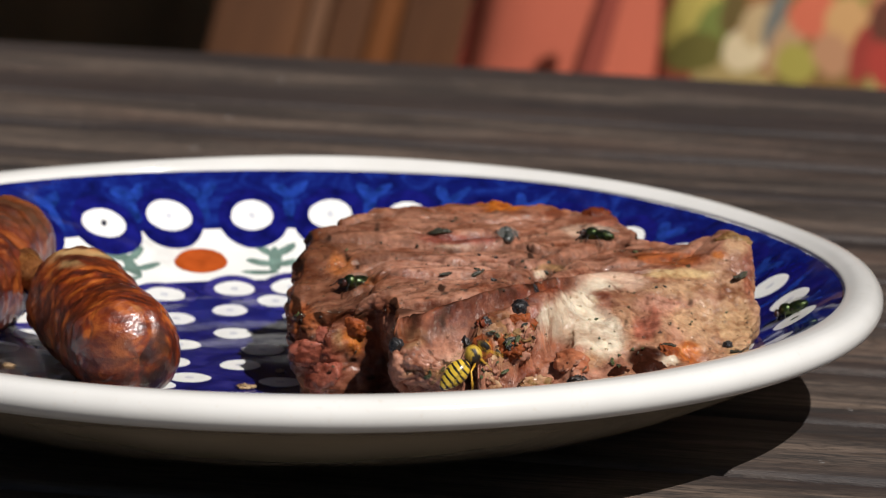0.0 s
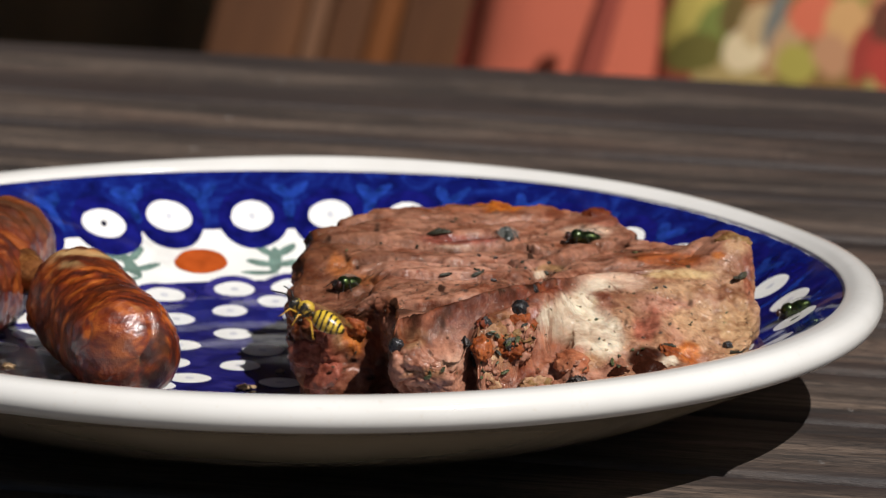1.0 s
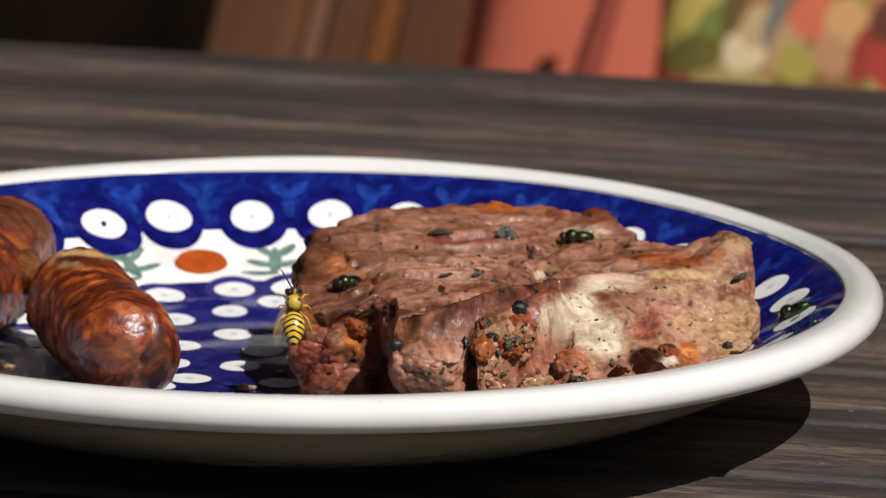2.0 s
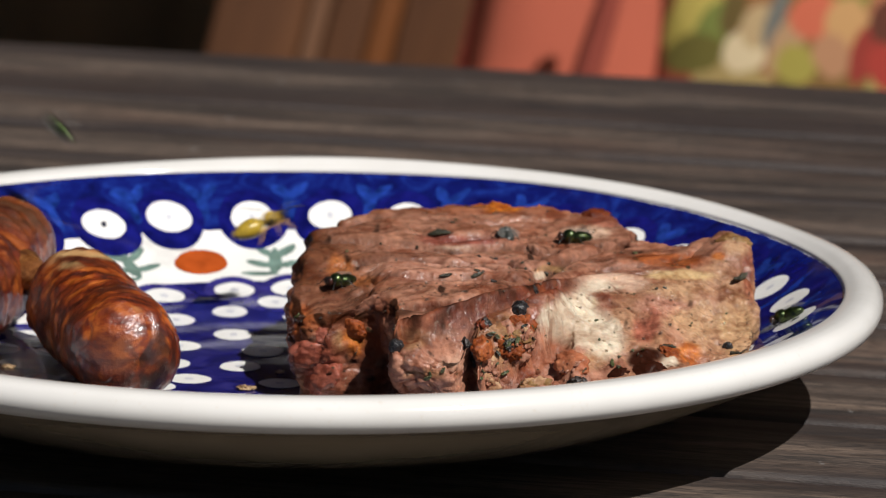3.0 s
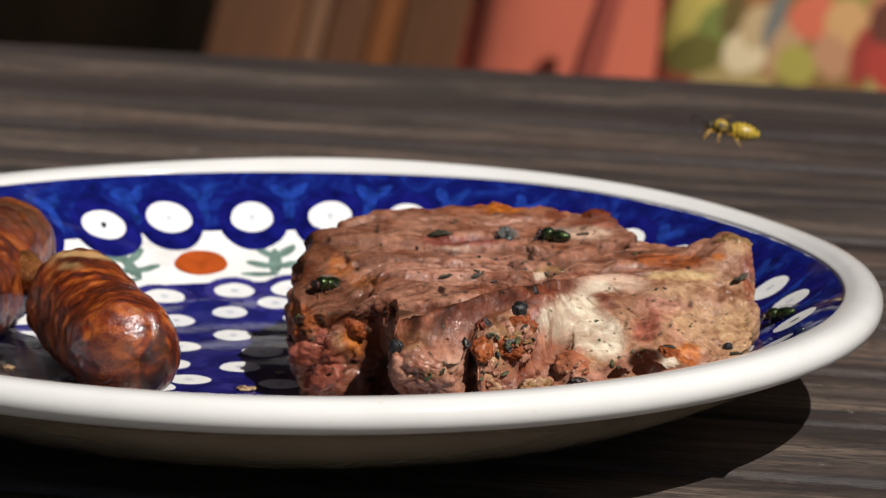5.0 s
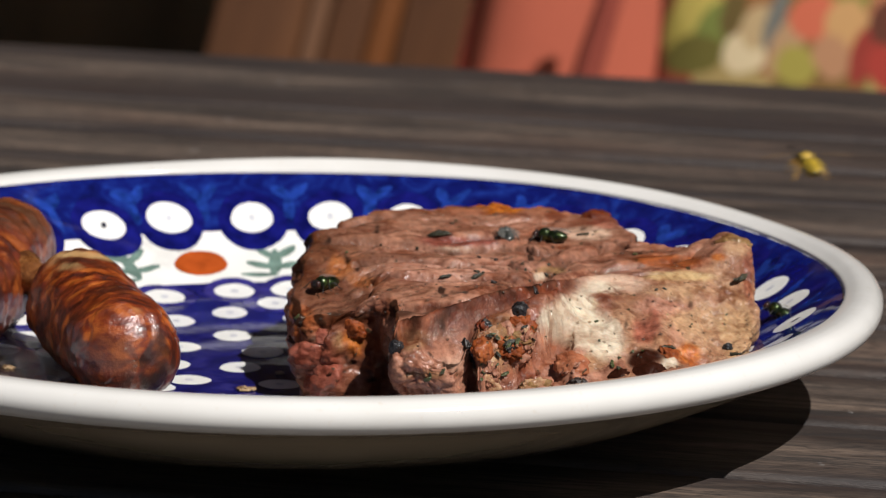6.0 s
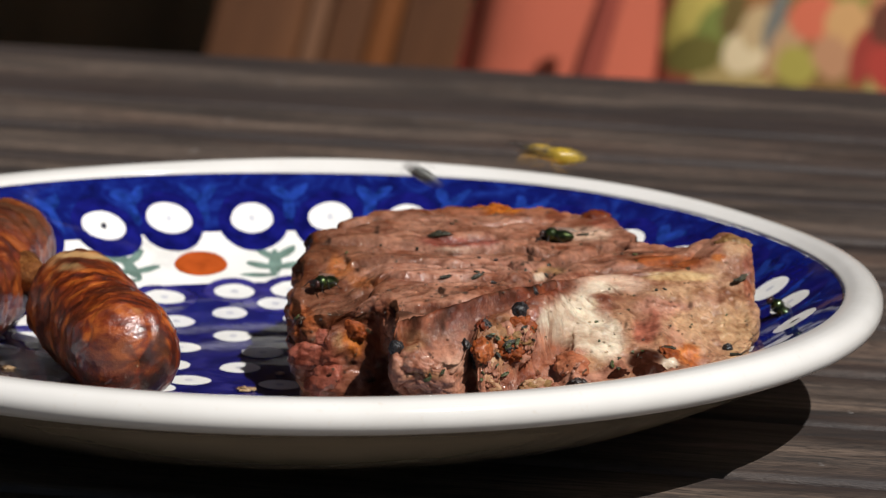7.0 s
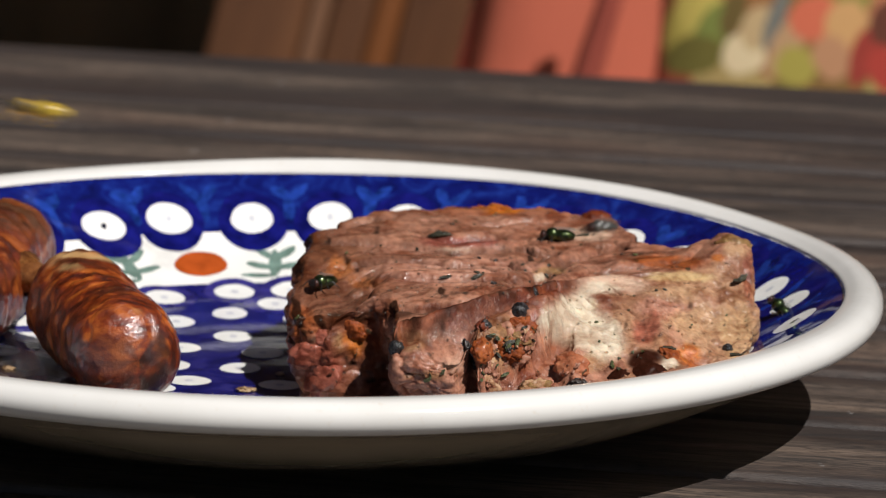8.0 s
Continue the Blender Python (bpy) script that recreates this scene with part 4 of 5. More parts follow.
# ---------------------------------------------------------------- garden behind the table
def stained_wood(name, dark, light, scale=40):
    k = Nodes(name, 0.55)
    g = k.noise(scale, 5, 0.6, k.mapped((1, 1, 0.12)), 0.6)
    return k.set("Base Color", k.ramp(g, (0.3, dark), (0.7, light))).bump(g, 0.3, 0.002).m


BROWN = stained_wood("brown_stain", (0.075, 0.028, 0.010), (0.150, 0.060, 0.022))
# Lighter copy of the brown stain, painting the lit edge of a slat.
LIT_BROWN = stained_wood("lit_brown_stain", (0.15, 0.070, 0.034), (0.22, 0.11, 0.058))
RUSSET = stained_wood("russet_stain", (0.16, 0.050, 0.010), (0.23, 0.078, 0.018))
SHED_BROWN = stained_wood("shed_brown_board", (0.120, 0.080, 0.045), (0.280, 0.175, 0.090), 12)


def garden_chair():
    """A slatted wooden chair; its back leans sideways with age."""
    c = thing("garden_chair", pose(0.16, 1.15, 0), "brown stained wooden garden chair with slatted back", "chair")
    for i in range(6):
        part("seat_slat", box((0.52, 0.062, 0.022), (0, -0.18 + i * 0.074, 0.43), 0.004), BROWN, c)
    for x in (-0.22, 0.22):
        for y in (-0.17, 0.17):
            part("leg", box((0.045, 0.045, 0.419), (x, y, 0.2095), 0.004), BROWN, c)
    x = -0.268
    for i, (w, m) in enumerate(((0.048, BROWN), (0.011, LIT_BROWN), (0.022, BROWN), (0.014, RUSSET), (0.040, BROWN), (0.05, BROWN), (0.05, RUSSET), (0.05, BROWN), (0.05, BROWN), (0.05, RUSSET))):
        bar = part("back_slat", box((w, 0.02, 0.52), (0, 0, 0.26), 0.003), m, c)
        bar.matrix_basis = pose(x + w / 2 - 0.027, 0.21, 0.425, -4, 13, 0)
        x += w + 0.0012
    part("back_rail", box((0.52, 0.03, 0.05), (0.12, 0.17, 0.93), 0.005), BROWN, c)
    return c


def cushion_mesh(w, h, d, seed):
    """A stuffed square cushion, standing on its lower edge at z = 0."""
    bm = bmesh.new()
    n = 26
    grid = {}
    for side in (-1, 1):
        for i in range(n + 1):
            for j in range(n + 1):
                u, v = 2 * i / n - 1, 2 * j / n - 1
                e = (1 - abs(u) ** 3) * (1 - abs(v) ** 3)
                if e < 1e-6 and side == 1:
                    grid[side, i, j] = grid[-1, i, j]
                    continue
                pinch = 1 - 0.06 * (1 - abs(u)) * abs(v) ** 6
                q = 0.10 * noise.noise(Vector((u * 1.7 + seed, v * 1.7, side)))
                grid[side, i, j] = bm.verts.new((u * w / 2, side * d / 2 * (e ** 0.45) * (1 + q), h / 2 + v * h / 2 * pinch))
    for side in (-1, 1):
        for i in range(n):
            for j in range(n):
                f = [grid[side, i, j], grid[side, i + 1, j], grid[side, i + 1, j + 1], grid[side, i, j + 1]]
                bm.faces.new(f if side == -1 else f[::-1])
    return bm


def cloth(name, colour):
    k = Nodes(name, 0.9)
    weave = k.noise(900, 2)
    f = k.noise(9, 4)
    lo, hi = [c * 0.85 for c in colour], [min(1, c * 1.12) for c in colour]
    k.set("Base Color", k.ramp(f, (0.3, lo), (0.7, hi)))
    return k.bump(weave, 0.2, 0.001).m


# dyed shapes on the floral cloth: x, z, half width, half height, slant in degrees, colour
PRINT = [(-.190, .186, .010, .022, -8, (.42, .34, .070)), (-.183, .196, .012, .014, 30, (.50, .40, .090)), (-.176, .186, .009, .018, -20, (.17, .20, .040)), (-.184, .173, .016, .010, 20, (.13, .11, .018)),
         (-.168, .196, .006, .014, -10, (.12, .080, .018)), (-.160, .177, .011, .012, -35, (.62, .50, .30)), (-.155, .190, .009, .012, -15, (.45, .32, .16)), (-.147, .196, .0045, .018, -12, (.14, .14, .12))]
PRINT_MORE = [(-.140, .184, .008, .018, -20, (.40, .24, .12)), (-.128, .198, .014, .012, 10, (.52, .12, .060)), (-.134, .174, .012, .010, 0, (.32, .27, .050)), (-.112, .196, .012, .014, -20, (.50, .28, .11)),
              (-.118, .180, .010, .012, 25, (.40, .20, .10)), (-.102, .184, .007, .016, -10, (.26, .030, .018)), (-.092, .200, .010, .012, 0, (.10, .026, .012)), (-.092, .178, .008, .012, 15, (.34, .035, .022))]


def floral_cloth():
    k = Nodes("floral_cloth", 0.9)
    wob = k.noise(70, 3)
    s = k.node("ShaderNodeSeparateXYZ", Vector=k.coord)
    spot = k.node("ShaderNodeTexVoronoi", Vector=k.mapped((1, 1, 0.8), (0, 0.5, 0)), Scale=34.0)
    tone = k.t.nodes.new("ShaderNodeSeparateColor")
    k.t.links.new(spot.outputs["Color"], tone.inputs[0])
    c = k.ramp(tone.outputs[0], (0.0, (0.40, 0.27, 0.11)), (0.25, (0.20, 0.19, 0.035)), (0.45, (0.42, 0.25, 0.12)), (0.65, (0.38, 0.10, 0.045)), (0.85, (0.14, 0.12, 0.025)), (1.0, (0.28, 0.05, 0.025)))
    for x, z, rx, rz, slant, colour in PRINT + PRINT_MORE:
        ca, sa = math.cos(radians(slant)), math.sin(radians(slant))
        dx, dz = k.math("SUBTRACT", s.outputs[0], x), k.math("SUBTRACT", s.outputs[2], z)
        u = k.math("ADD", k.math("MULTIPLY", dx, ca / rx), k.math("MULTIPLY", dz, sa / rx))
        v = k.math("ADD", k.math("MULTIPLY", dx, -sa / rz), k.math("MULTIPLY", dz, ca / rz))
        d = k.math("ADD", k.math("ADD", k.math("MULTIPLY", u, u), k.math("MULTIPLY", v, v)), k.math("MULTIPLY", k.math("SUBTRACT", wob, 0.5), 1.1))
        c = k.mix(k.ramp(d, (0.80, 1.0), (1.0, 0.0)), c, colour)
    k.set("Base Color", c)
    return k.bump(k.noise(900, 2), 0.2, 0.001).m


def cushion(m, size, material, trim, seed, label):
    c = thing("cushion", m, label, "cushion", "cushions on the chair")
    part("cover", cushion_mesh(*size, seed), material, c)
    w, h, _ = size
    edge = [(-w / 2, 0, 0.002), (w / 2, 0, 0.002), (w / 2, 0, h), (-w / 2, 0, h), (-w / 2, 0, 0.002)]
    part("piping", tube(edge, [0.004] * 5, 8), trim, c)
    return c


STRIPE_SHADE = cloth("stripe_shade_cloth", (0.27, 0.050, 0.030))


def shade_stripe(owner, a, b):
    """An added dark roll that draws a stripe of shade over a cushion, from a to b in the world."""
    p = owner.matrix_basis.inverted()
    a, b = Vector(a), Vector(b)
    part("ribbon", tube([p @ a.lerp(b, t) for t in (0, 0.25, 0.5, 0.75, 1)], [0.0050, 0.0062, 0.0072, 0.0076, 0.0076], 10), STRIPE_SHADE, owner, "added dark red roll standing for a stripe of shade")


garden_chair()
SALMON, BRICK = cloth("salmon_cloth", (0.47, 0.110, 0.060)), cloth("brick_red_cloth", (0.22, 0.028, 0.016))
shade_stripe(cushion(pose(0.207, 1.20, 0.441, -10, 12, 0), (0.40, 0.27, 0.07), SALMON, BRICK, 1, "salmon red cushion leaning on the chair back"), (0.1205, 1.160, TABLE - 0.048), (0.0885, 1.150, TABLE - 0.160))
cushion(pose(0.321, 1.175, 0.441, -10, 6, 0), (0.42, 0.28, 0.06), floral_cloth(), BRICK, 2, "floral cushion in green yellow and red")


def shade_shed():
    """An open shed added to darken the background; its inside lies in the shade."""
    s = thing("added_shed", pose(-0.6, 3.0, 0), "added open brown wooden shed that keeps the background in shade", "shed", kind="structure")
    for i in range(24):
        part("back_board", box((0.1598, 0.024, 2.3), (-1.85 + i * 0.16, 1.2, 1.15), 0.004), SHED_BROWN, s)
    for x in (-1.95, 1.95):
        part("side_wall", box((0.04, 2.6, 2.3), (x, 0, 1.15), 0.004), SHED_BROWN, s)
    # Roof out of view, put here to keep the sun off the back boards.
    part("roof", box((4.2, 3.6, 0.08), (0, -0.25, 2.34), 0.006), SHED_BROWN, s)
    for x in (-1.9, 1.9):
        part("post", box((0.1, 0.1, 2.3), (x, -1.7, 1.15), 0.006), SHED_BROWN, s)
    part("floor", box((3.8, 2.5, 0.03), (0, 0, 0.015), 0.004), SHED_BROWN, s)
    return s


shade_shed()


# ---------------------------------------------------------------- insects
def metal_fly(name, colour, dark):
    k = Nodes(name, 0.3, 0.8)
    f = k.noise(900, 3)
    k.set("Base Color", k.ramp(f, (0.35, dark), (0.65, colour)))
    k.set("Coat Weight", 0.5).set("Coat Roughness", 0.08)
    return k.bump(k.noise(2500, 2), 0.25, 0.0003).m


def membrane(name, colour, alpha):
    k = Nodes(name, 0.15)
    vein = k.ramp(k.voronoi(700), (0.03, alpha * 1.6), (0.12, alpha))
    k.set("Base Color", colour).set("Alpha", vein)
    return k.m


def wasp_stripes():
    """Yellow abdomen with wavy black bands across x."""
    k = Nodes("wasp_abdomen", 0.28)
    s = k.node("ShaderNodeSeparateXYZ", Vector=k.coord)
    tooth = k.math("MULTIPLY", k.math("ABSOLUTE", s.outputs[1]), 0.32)
    wob = k.math("MULTIPLY", k.math("SUBTRACT", k.noise(500, 2), 0.5), 0.0006)
    x = k.math("ADD", k.math("ADD", s.outputs[0], tooth), wob)
    band = k.math("FRACT", k.math("MULTIPLY", x, 840.0))
    dark = k.ramp(band, (0.34, 1.0), (0.42, 0.0))
    k.set("Base Color", k.mix(dark, (0.62, 0.42, 0.040), (0.012, 0.010, 0.008)))
    k.set("Coat Weight", 0.3)
    return k.bump(k.noise(3000, 2), 0.15, 0.0002).m


def wasp_thorax():
    k = Nodes("wasp_thorax", 0.45)
    f = k.noise(520, 3)
    k.set("Base Color", k.ramp(f, (0.47, (0.020, 0.016, 0.010)), (0.53, (0.52, 0.34, 0.04))))
    return k.bump(k.noise(4000, 2), 0.4, 0.0002).m


GREEN = metal_fly("green_fly_shell", (0.055, 0.080, 0.016), (0.006, 0.014, 0.008))
GREY = metal_fly("grey_fly_shell", (0.13, 0.13, 0.12), (0.02, 0.024, 0.02))
GREY.node_tree.nodes["Principled BSDF"].inputs["Metallic"].default_value = 0.2
EYES = plain("fly_eye", (0.035, 0.012, 0.009), 0.3, 0, 0.3, 2000)
BLACK = plain("black_chitin", (0.012, 0.011, 0.010), 0.4, 0, 0.3, 2000)
AMBER = plain("amber_chitin", (0.62, 0.33, 0.03), 0.35, 0, 0.2, 1500)
FLY_WING, WASP_WING = membrane("fly_wing", (0.22, 0.22, 0.20, 1), 0.22), membrane("wasp_wing", (0.30, 0.18, 0.06, 1), 0.14)
STRIPES, THORAX = wasp_stripes(), wasp_thorax()


def spindle(x0, x1, radius, z, fullness=0.5, flat=0.9, steps=18, rings=14):
    """A body segment along x, pointed by fullness at its rear end x0."""
    bm = bmesh.new()
    rows = []
    for i in range(rings + 1):
        t = i / rings
        x = x0 + (x1 - x0) * t
        prof = math.sqrt(max(0, 1 - (2 * t - 1) ** 2)) * (1 - fullness * (1 - t) ** 2 * 0.6)
        rows.append([bm.verts.new((x, radius * prof * math.cos(a), z + radius * flat * prof * math.sin(a))) for a in (2 * math.pi * k / steps for k in range(steps))])
    for a, b in zip(rows, rows[1:]):
        for k in range(steps):
            bm.faces.new((a[k], a[(k + 1) % steps], b[(k + 1) % steps], b[k]))
    bmesh.ops.remove_doubles(bm, verts=bm.verts[:], dist=1e-6)
    bmesh.ops.recalc_face_normals(bm, faces=bm.faces[:])
    return bm


def wing_mesh(length, width):
    """A wing from its root at the origin, backwards along -x, thin but solid."""
    bm = bmesh.new()
    top, low = [], []
    n = 14
    for i in range(n + 1):
        t = i / n
        w = width * (math.sin(math.pi * min(1, t * 0.93 + 0.06)) ** 0.7) * (0.35 + 0.65 * t)
        for rows, dz in ((top, 0.00001), (low, -0.00001)):
            rows.append((bm.verts.new((-length * t, -w * 0.25, dz)), bm.verts.new((-length * t, w * 0.25, dz + 0.00008)), bm.verts.new((-length * t, w * 0.75, dz))))
    for i in range(n):
        for k in (0, 1):
            bm.faces.new((top[i][k], top[i + 1][k], top[i + 1][k + 1], top[i][k + 1]))
            bm.faces.new((low[i][k], low[i][k + 1], low[i + 1][k + 1], low[i + 1][k]))
    return bm


def leg(root, knee, ankle, toe, r):
    return tube([root, knee, ankle, toe], [r * 1.3, r * 1.2, r * 0.8, r * 0.5], 6)


def fly(label, shell):
    f = thing("fly", pose(0, 0, 0), label, "fly", "flies on the meal")
    f.scale = (1.12, 1.12, 1.12)
    part("abdomen", spindle(-0.0044, 0.0008, 0.0016, 0.0010, 0.4), shell, f)
    part("thorax", spindle(-0.0010, 0.0021, 0.0015, 0.0013, 0.1, 1.0), shell, f)
    head = part("head", ball((0.0007, 0.0011, 0.0010), (0.0024, 0, 0.0012)), BLACK, f)
    for s in (-1, 1):
        part("eye", ball((0.0006, 0.0006, 0.0008), (0.0025, s * 0.0007, 0.0013), 12, 8), EYES, head)
        part("antenna", tube([(0.0029, s * 0.0002, 0.0014), (0.0034, s * 0.0003, 0.0010)], [0.00008, 0.00005], 5), BLACK, head)
    wings = []
    for s in (-1, 1):
        bm = wing_mesh(0.0058, 0.0024)
        if s == -1:
            for v in bm.verts:
                v.co.y *= -1
            bmesh.ops.reverse_faces(bm, faces=bm.faces[:])
        w = part("wing", bm, FLY_WING, f, "clear veined wing")
        w.matrix_basis = pose(0.0008, s * 0.0006, 0.0026, s * 14, -8, -s * 8)
        wings.append((w, s))
        for i, (x, reach) in enumerate(((0.0014, 0.0016), (0.0006, 0.0003), (-0.0002, -0.0016))):
            part("leg", leg((x, s * 0.0008, 0.0008), (x + reach * 0.5, s * 0.0019, 0.0014), (x + reach, s * 0.0026, 0.0004), (x + reach * 1.3, s * 0.0031, 0.0001), 0.00012), BLACK, f)
    return f, wings


def wasp():
    f = thing("wasp", pose(0, 0, 0), "yellow and black striped wasp", "wasp")
    f.scale = (1.1, 1.1, 1.1)
    part("abdomen", spindle(-0.0072, 0.0006, 0.0026, 0.0031, 0.75, 0.92, 24, 22), STRIPES, f, "yellow abdomen with black bands")
    part("waist", tube([(0.0003, 0, 0.0031), (0.0012, 0, 0.0033)], [0.0005, 0.0006], 8), BLACK, f)
    part("thorax", spindle(0.0006, 0.0042, 0.0018, 0.0034, 0.1, 1.0), THORAX, f)
    head = part("head", ball((0.0010, 0.0016, 0.0014), (0.0050, 0, 0.0031)), THORAX, f)
    for s in (-1, 1):
        part("eye", ball((0.0006, 0.0005, 0.0010), (0.0052, s * 0.0013, 0.0032), 12, 8), BLACK, head)
        part("antenna", tube([(0.0058, s * 0.0004, 0.0037), (0.0074, s * 0.0014, 0.0046), (0.0098, s * 0.0026, 0.0042)], [0.00016, 0.00016, 0.00012], 6), BLACK, head)
    part("face", ball((0.0004, 0.0009, 0.0009), (0.0058, 0, 0.0027), 12, 8), AMBER, head)
    wings = []
    for s in (-1, 1):
        bm = wing_mesh(0.0105, 0.0030)
        if s == -1:
            for v in bm.verts:
                v.co.y *= -1
            bmesh.ops.reverse_faces(bm, faces=bm.faces[:])
        w = part("wing", bm, WASP_WING, f, "smoky amber wing")
        w.matrix_basis = pose(0.0028, s * 0.0012, 0.0048, 0, -4, -s * 12)
        wings.append((w, s))
        for x, reach, out in ((0.0036, 0.0024, 0.0036), (0.0024, 0.0000, 0.0044), (0.0012, -0.0040, 0.0046)):
            part("leg", leg((x, s * 0.0012, 0.0022), (x + reach * 0.5, s * out * 0.62, 0.0026), (x + reach * 0.9, s * out * 0.80, 0.0008), (x + reach * 1.1, s * out * 0.88, 0.0001), 0.00016), AMBER, f)
    return f, wings


# ---------------------------------------------------------------- what moves
def beat(wings, flights, root, rest):
    """Wings whir while in flight and lie folded else. flights: (start, end) in seconds; root: x, y, z; rest: half angle when folded."""
    x, y, z = root
    for w, s in wings:
        rows = []
        for i in range(241):
            t = i / 30
            if any(a <= t <= b for a, b in flights):
                rows.append((t, pose(x, s * y, z, s * (38 if i % 2 else -18), 0, -s * 75)))
            elif i % 240 == 0 or any(abs(t - e) < 0.04 for ab in flights for e in ab):
                rows.append((t, pose(x, s * y, z, s * 14, -8, -s * rest)))
        walk(w, rows)


def course(rows):
    """Rows of t, x, y, height over the table, heading (degrees from +x), climb and bank."""
    return [(t, pose(x, y, TABLE + z) @ pose(0, 0, 0, 0, 0, h) @ pose(0, 0, 0, 0, -c, 0) @ pose(0, 0, 0, b, 0, 0)) for t, x, y, z, h, c, b in rows]


def motions():
    w, wings = wasp()
    walk(w, course([
        (0, 0.0415, -0.0615, 0.0200, 28, 40, 0), (0.1, 0.0408, -0.0590, 0.0225, 55, 55, 0), (0.2, 0.0395, -0.0552, 0.0268, 88, 62, 0), (0.3, 0.0383, -0.0492, 0.0297, 95, 40, 0),
        (0.4, 0.0339, -0.0480, 0.0345, 105, 26, 0), (0.5, 0.0282, -0.0425, 0.0345, 104, 24, 0), (0.6, 0.0185, -0.0276, 0.0296, 150, 14, 0), (0.7, 0.0150, -0.0257, 0.0276, 158, 16, 0),
        (0.8, 0.0101, -0.0303, 0.0248, 158, 18, 0), (0.9, 0.0068, -0.0302, 0.0228, 156, 20, 0), (1, 0.0048, -0.0309, 0.0226, 154, 22, 0), (1.1, 0.0031, -0.0310, 0.0210, 150, 30, 0),
        (1.2, 0.0004, -0.0288, 0.0174, 135, 50, 0), (1.3, -0.0024, -0.0275, 0.0172, 105, 48, 0), (1.4, -0.0026, -0.0275, 0.0172, 92, 46, 0), (1.5, -0.0004, -0.0292, 0.0186, 80, 44, 0),
        (1.6, 0.0039, -0.0313, 0.0230, 98, 58, 0), (1.7, 0.0012, -0.0281, 0.0236, 96, 55, 0), (2.1, 0.0008, -0.0277, 0.0236, 90, 45, 0), (2.35, -0.0052, 0, 0.0217, 70, 30, 0),
        (2.6, -0.0147, 0.035, 0.0199, 55, 28, 0), (2.8, -0.0204, 0.055, 0.0189, 45, 26, 0), (2.9, -0.0181, 0.06, 0.0219, 40, 24, 0), (3, -0.0092, 0.06, 0.025, 28, 18, 0),
        (3.1, -0.0034, 0.055, 0.0264, 25, 16, 0), (3.2, 0.0076, 0.045, 0.0291, 22, 16, 0), (3.3, 0.0137, 0.035, 0.0321, 22, 14, 0), (3.4, 0.0252, 0.02, 0.0364, 15, 8, 0),
        (3.5, 0.0347, 0, 0.0411, 10, 4, 0), (3.6, 0.0532, 0.005, 0.0432, 40, 6, 0), (3.7, 0.066, 0.025, 0.043, 95, 10, 0), (3.8, 0.0845, 0.0850, 0.0348, 150, 10, 0),
        (3.9, 0.0937, 0.1150, 0.0290, 172, 12, 0), (4, 0.1016, 0.1300, 0.0261, 176, 16, 0), (4.1, 0.1048, 0.1400, 0.0266, 176, 16, 0), (4.2, 0.1054, 0.1400, 0.0293, 174, 24, 0),
        (4.3, 0.1055, 0.1400, 0.0280, 174, 26, 0), (4.4, 0.1054, 0.1400, 0.0284, 175, 24, 0), (4.5, 0.1071, 0.1400, 0.0309, 175, 20, 0), (4.6, 0.1071, 0.1400, 0.0357, 178, 6, 0),
        (4.7, 0.1057, 0.1400, 0.0377, 178, 4, 0), (5, 0.1076, 0.1400, 0.0366, 175, 8, 0), (5.4, 0.1106, 0.1350, 0.0305, 150, 10, 0), (5.8, 0.1114, 0.1300, 0.0250, 115, 10, 0),
        (5.9, 0.1154, 0.1250, 0.0279, 108, 10, 0), (6, 0.1265, 0.1150, 0.0329, 104, 8, 0), (6.1, 0.1314, 0.1000, 0.0365, 115, 8, 0), (6.2, 0.1399, 0.0850, 0.0401, 135, 12, 0),
        (6.3, 0.1381, 0.0700, 0.0451, 140, 20, 0), (6.4, 0.1297, 0.0580, 0.0521, 168, 16, 0), (6.5, 0.1205, 0.0550, 0.0548, 176, 8, 0), (6.6, 0.1051, 0.0560, 0.0530, 184, 4, 0),
        (6.7, 0.0955, 0.0600, 0.0488, 192, 2, 0), (6.8, 0.0841, 0.0640, 0.0439, 182, 4, 0), (6.9, 0.075, 0.067, 0.0427, 178, 6, 0), (7, 0.0592, 0.065, 0.0429, 176, 8, 0),
        (7.1, 0.0457, 0.068, 0.045, 174, 14, 0), (7.2, 0.0222, 0.0640, 0.0538, 172, 24, 0), (7.3, 0.0071, 0.0560, 0.0599, 140, 16, 0), (7.4, -0.0070, 0.0510, 0.0630, 100, 8, 0),
        (7.5, -0.0091, 0.0500, 0.0632, 92, 6, 0), (7.6, -0.0086, 0.0490, 0.0570, 92, 6, 0), (7.7, -0.0106, 0.0490, 0.0532, 125, 4, 0), (7.8, -0.0279, 0.0510, 0.0499, 172, 2, 0),
        (7.9, -0.0441, 0.0540, 0.0502, 176, 2, 0), (8, -0.0645, 0.0570, 0.0527, 176, 4, 0)]))
    beat(wings, [(0.35, 0.55), (2.15, 8.0)], (0.0028, 0.0012, 0.0048), 12)
    green = "shiny green blowfly with clear wings"
    f, wings = fly(green + " on the steak edge", GREEN)
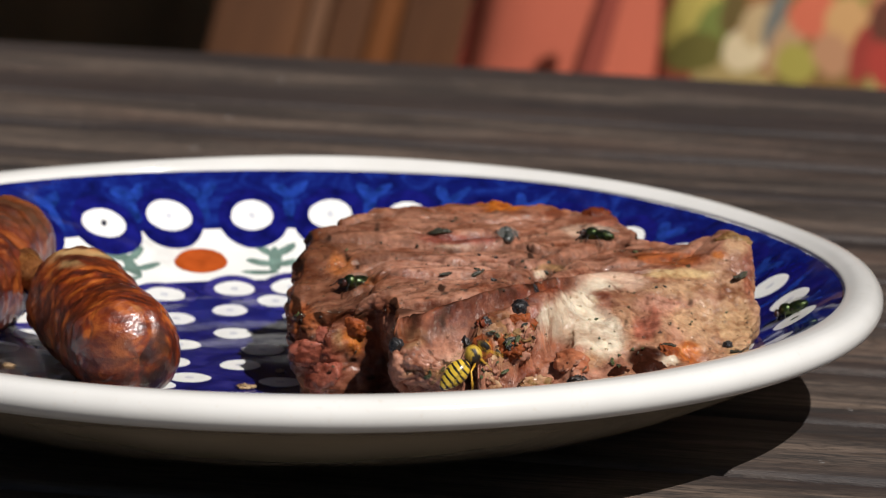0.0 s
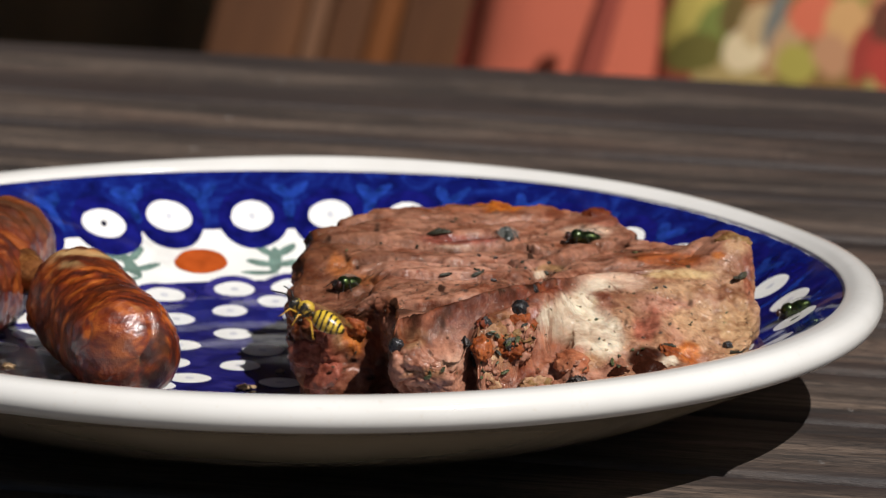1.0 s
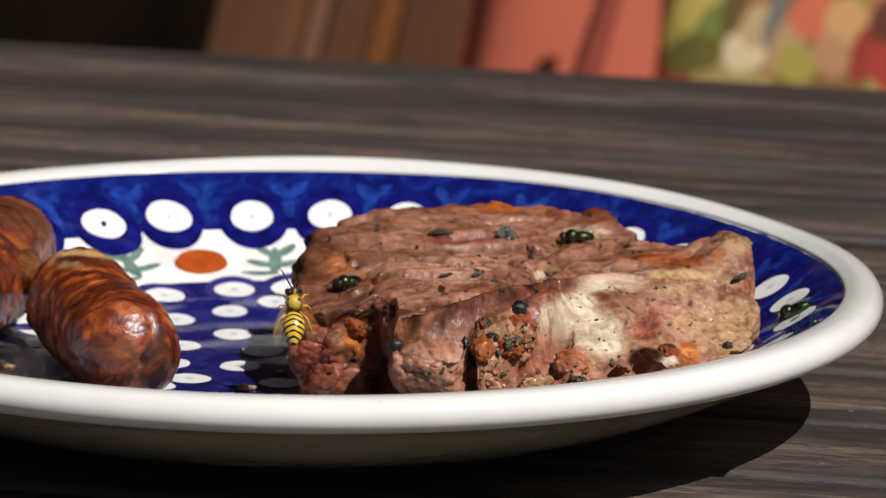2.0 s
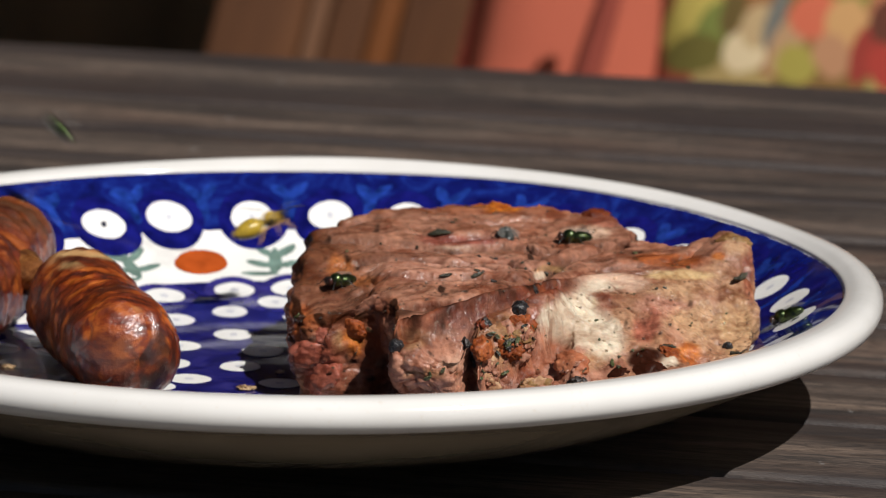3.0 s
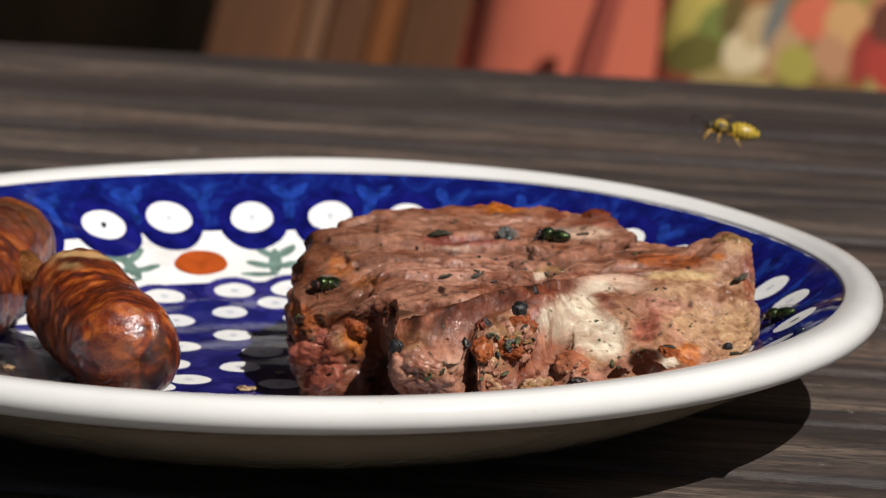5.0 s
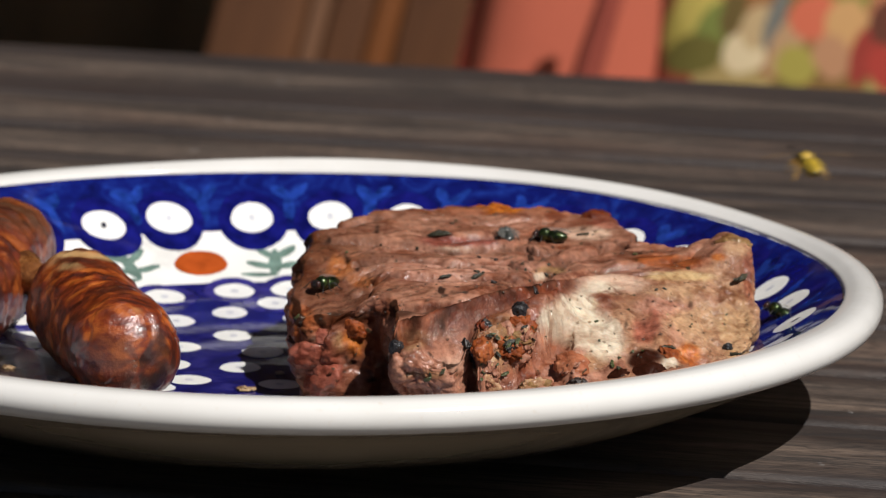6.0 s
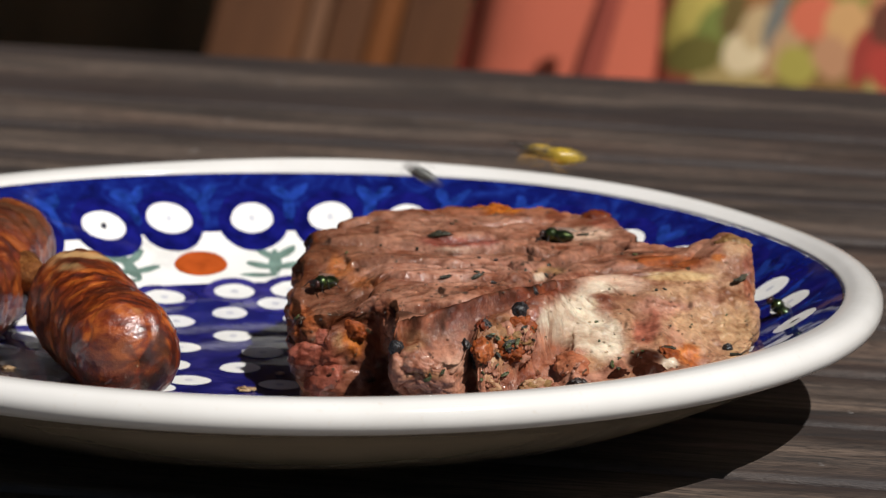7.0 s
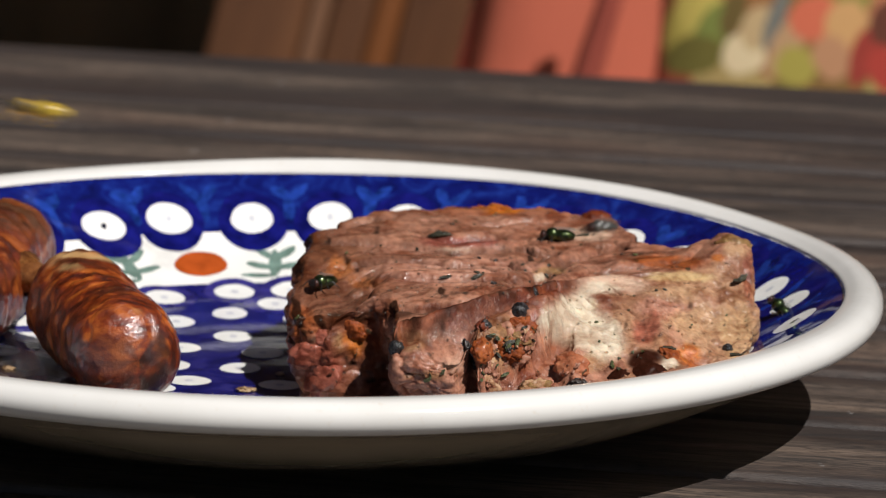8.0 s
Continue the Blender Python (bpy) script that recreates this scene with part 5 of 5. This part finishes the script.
    walk(f, course([
        (0, 0.0137, -0.0096, 0.0276, 215, 0, 0), (0.7, 0.0129, -0.0091, 0.0273, 215, 0, 0), (1, 0.0122, -0.0088, 0.0272, 222, 0, 0), (1.7, 0.0122, -0.0086, 0.0273, 225, 0, 0),
        (3, 0.0105, -0.0074, 0.0277, 215, 0, 0), (3.5, 0.0082, -0.0078, 0.0272, 200, 0, 0), (4, 0.0073, -0.0081, 0.0271, 210, 0, 0), (4.5, 0.0073, -0.0080, 0.0271, 218, 0, 0),
        (6.5, 0.0071, -0.0074, 0.0273, 228, 0, 0), (8, 0.0067, -0.0069, 0.0275, 228, 0, 0)]))
    f, wings = fly(green + " on top of the steak", GREEN)
    walk(f, course([
        (0, 0.0696, 0.0218, 0.0335, 160, 0, 0), (0.1, 0.0680, 0.0214, 0.0335, 178, 0, 0), (0.3, 0.0665, 0.0207, 0.0332, 185, 0, 0), (1, 0.0661, 0.0209, 0.0332, 182, 0, 0),
        (1.5, 0.0653, 0.0214, 0.0331, 190, 0, 0), (3.5, 0.0634, 0.0227, 0.0331, 180, 0, 0), (4, 0.0598, 0.0240, 0.0332, 172, 0, 0), (4.5, 0.0596, 0.0241, 0.0332, 165, 0, 0),
        (6.5, 0.0584, 0.0234, 0.0333, 168, 0, 0), (7, 0.0601, 0.0243, 0.0333, 170, 0, 0), (8, 0.0604, 0.0248, 0.0333, 182, 0, 0)]))
    f, wings = fly("grey house fly with silvery folded wings on the steak", GREY)
    walk(f, course([
        (0, 0.0489, 0.0221, 0.0330, 95, 4, 0), (4, 0.0489, 0.0250, 0.0328, 98, 4, 0), (6.8, 0.0489, 0.0256, 0.0329, 100, 4, 0), (6.9, 0.0429, 0.03, 0.0346, 150, 20, 0),
        (7, 0.0277, 0.06, 0.0408, 165, 20, 0), (7.1, 0.0158, 0.075, 0.0438, 170, 14, 0), (7.2, 0.0058, 0.08, 0.0484, 160, 6, 0), (7.3, 0.0077, 0.085, 0.0462, 95, 4, 0),
        (7.4, 0.0221, 0.085, 0.0431, 20, 4, 0), (7.5, 0.0351, 0.085, 0.0407, 5, 4, 0), (7.6, 0.0532, 0.08, 0.0421, 5, 4, 0), (7.7, 0.0677, 0.075, 0.0437, -10, 0, 0),
        (7.8, 0.0779, 0.06, 0.0399, -60, -20, 0), (7.9, 0.0759, 0.045, 0.0358, -120, -14, 0), (8, 0.0712, 0.032, 0.034, -150, 0, 0)]))
    beat(wings, [(6.85, 7.95)], (0.0008, 0.0006, 0.0026), 8)
    f, wings = fly(green + " on the plate beside the steak", GREEN)
    walk(f, course([
        (0, 0.1142, -0.0037, 0.0222, 172, -26, 0), (1.5, 0.1147, -0.005, 0.0226, 170, -26, 0), (3, 0.113, -0.0065, 0.0216, 168, -26, 0), (3.5, 0.1125, -0.007, 0.0213, 165, -26, 0),
        (4.5, 0.1117, -0.0039, 0.0207, 160, -26, 0), (5.8, 0.1112, 0.0030, 0.0207, 164, 12, 0), (6.5, 0.1113, 0.0045, 0.0212, 164, 32, 0), (8, 0.1116, 0.0060, 0.0214, 163, 36, 0)]))
    f, wings = fly(green + " flying off the plate", GREEN)
    walk(f, course([
        (0, 0.03, 0.085, 0.0102, 150, 0, 0), (2.35, 0.03, 0.085, 0.0102, 150, 0, 0), (2.5, 0.004, 0.088, 0.03, 165, 15, 0), (2.65, -0.02, 0.084, 0.034, 165, 15, 0),
        (2.8, -0.0438, 0.075, 0.0204, 140, 30, 0), (2.9, -0.051, 0.08, 0.0305, 125, 35, 0), (3, -0.0626, 0.085, 0.0455, 155, 25, 0), (3.1, -0.0781, 0.09, 0.0599, 165, 25, 0),
        (3.3, -0.1199, 0.1, 0.0816, 170, 20, 0), (3.7, -0.24, 0.16, 0.09, 165, 0, 0), (4.1, -0.31, 0.21, 0.0005, 160, 0, 0), (8, -0.31, 0.21, 0.0005, 160, 0, 0)]))
    beat(wings, [(2.4, 4.1)], (0.0008, 0.0006, 0.0026), 8)


motions()
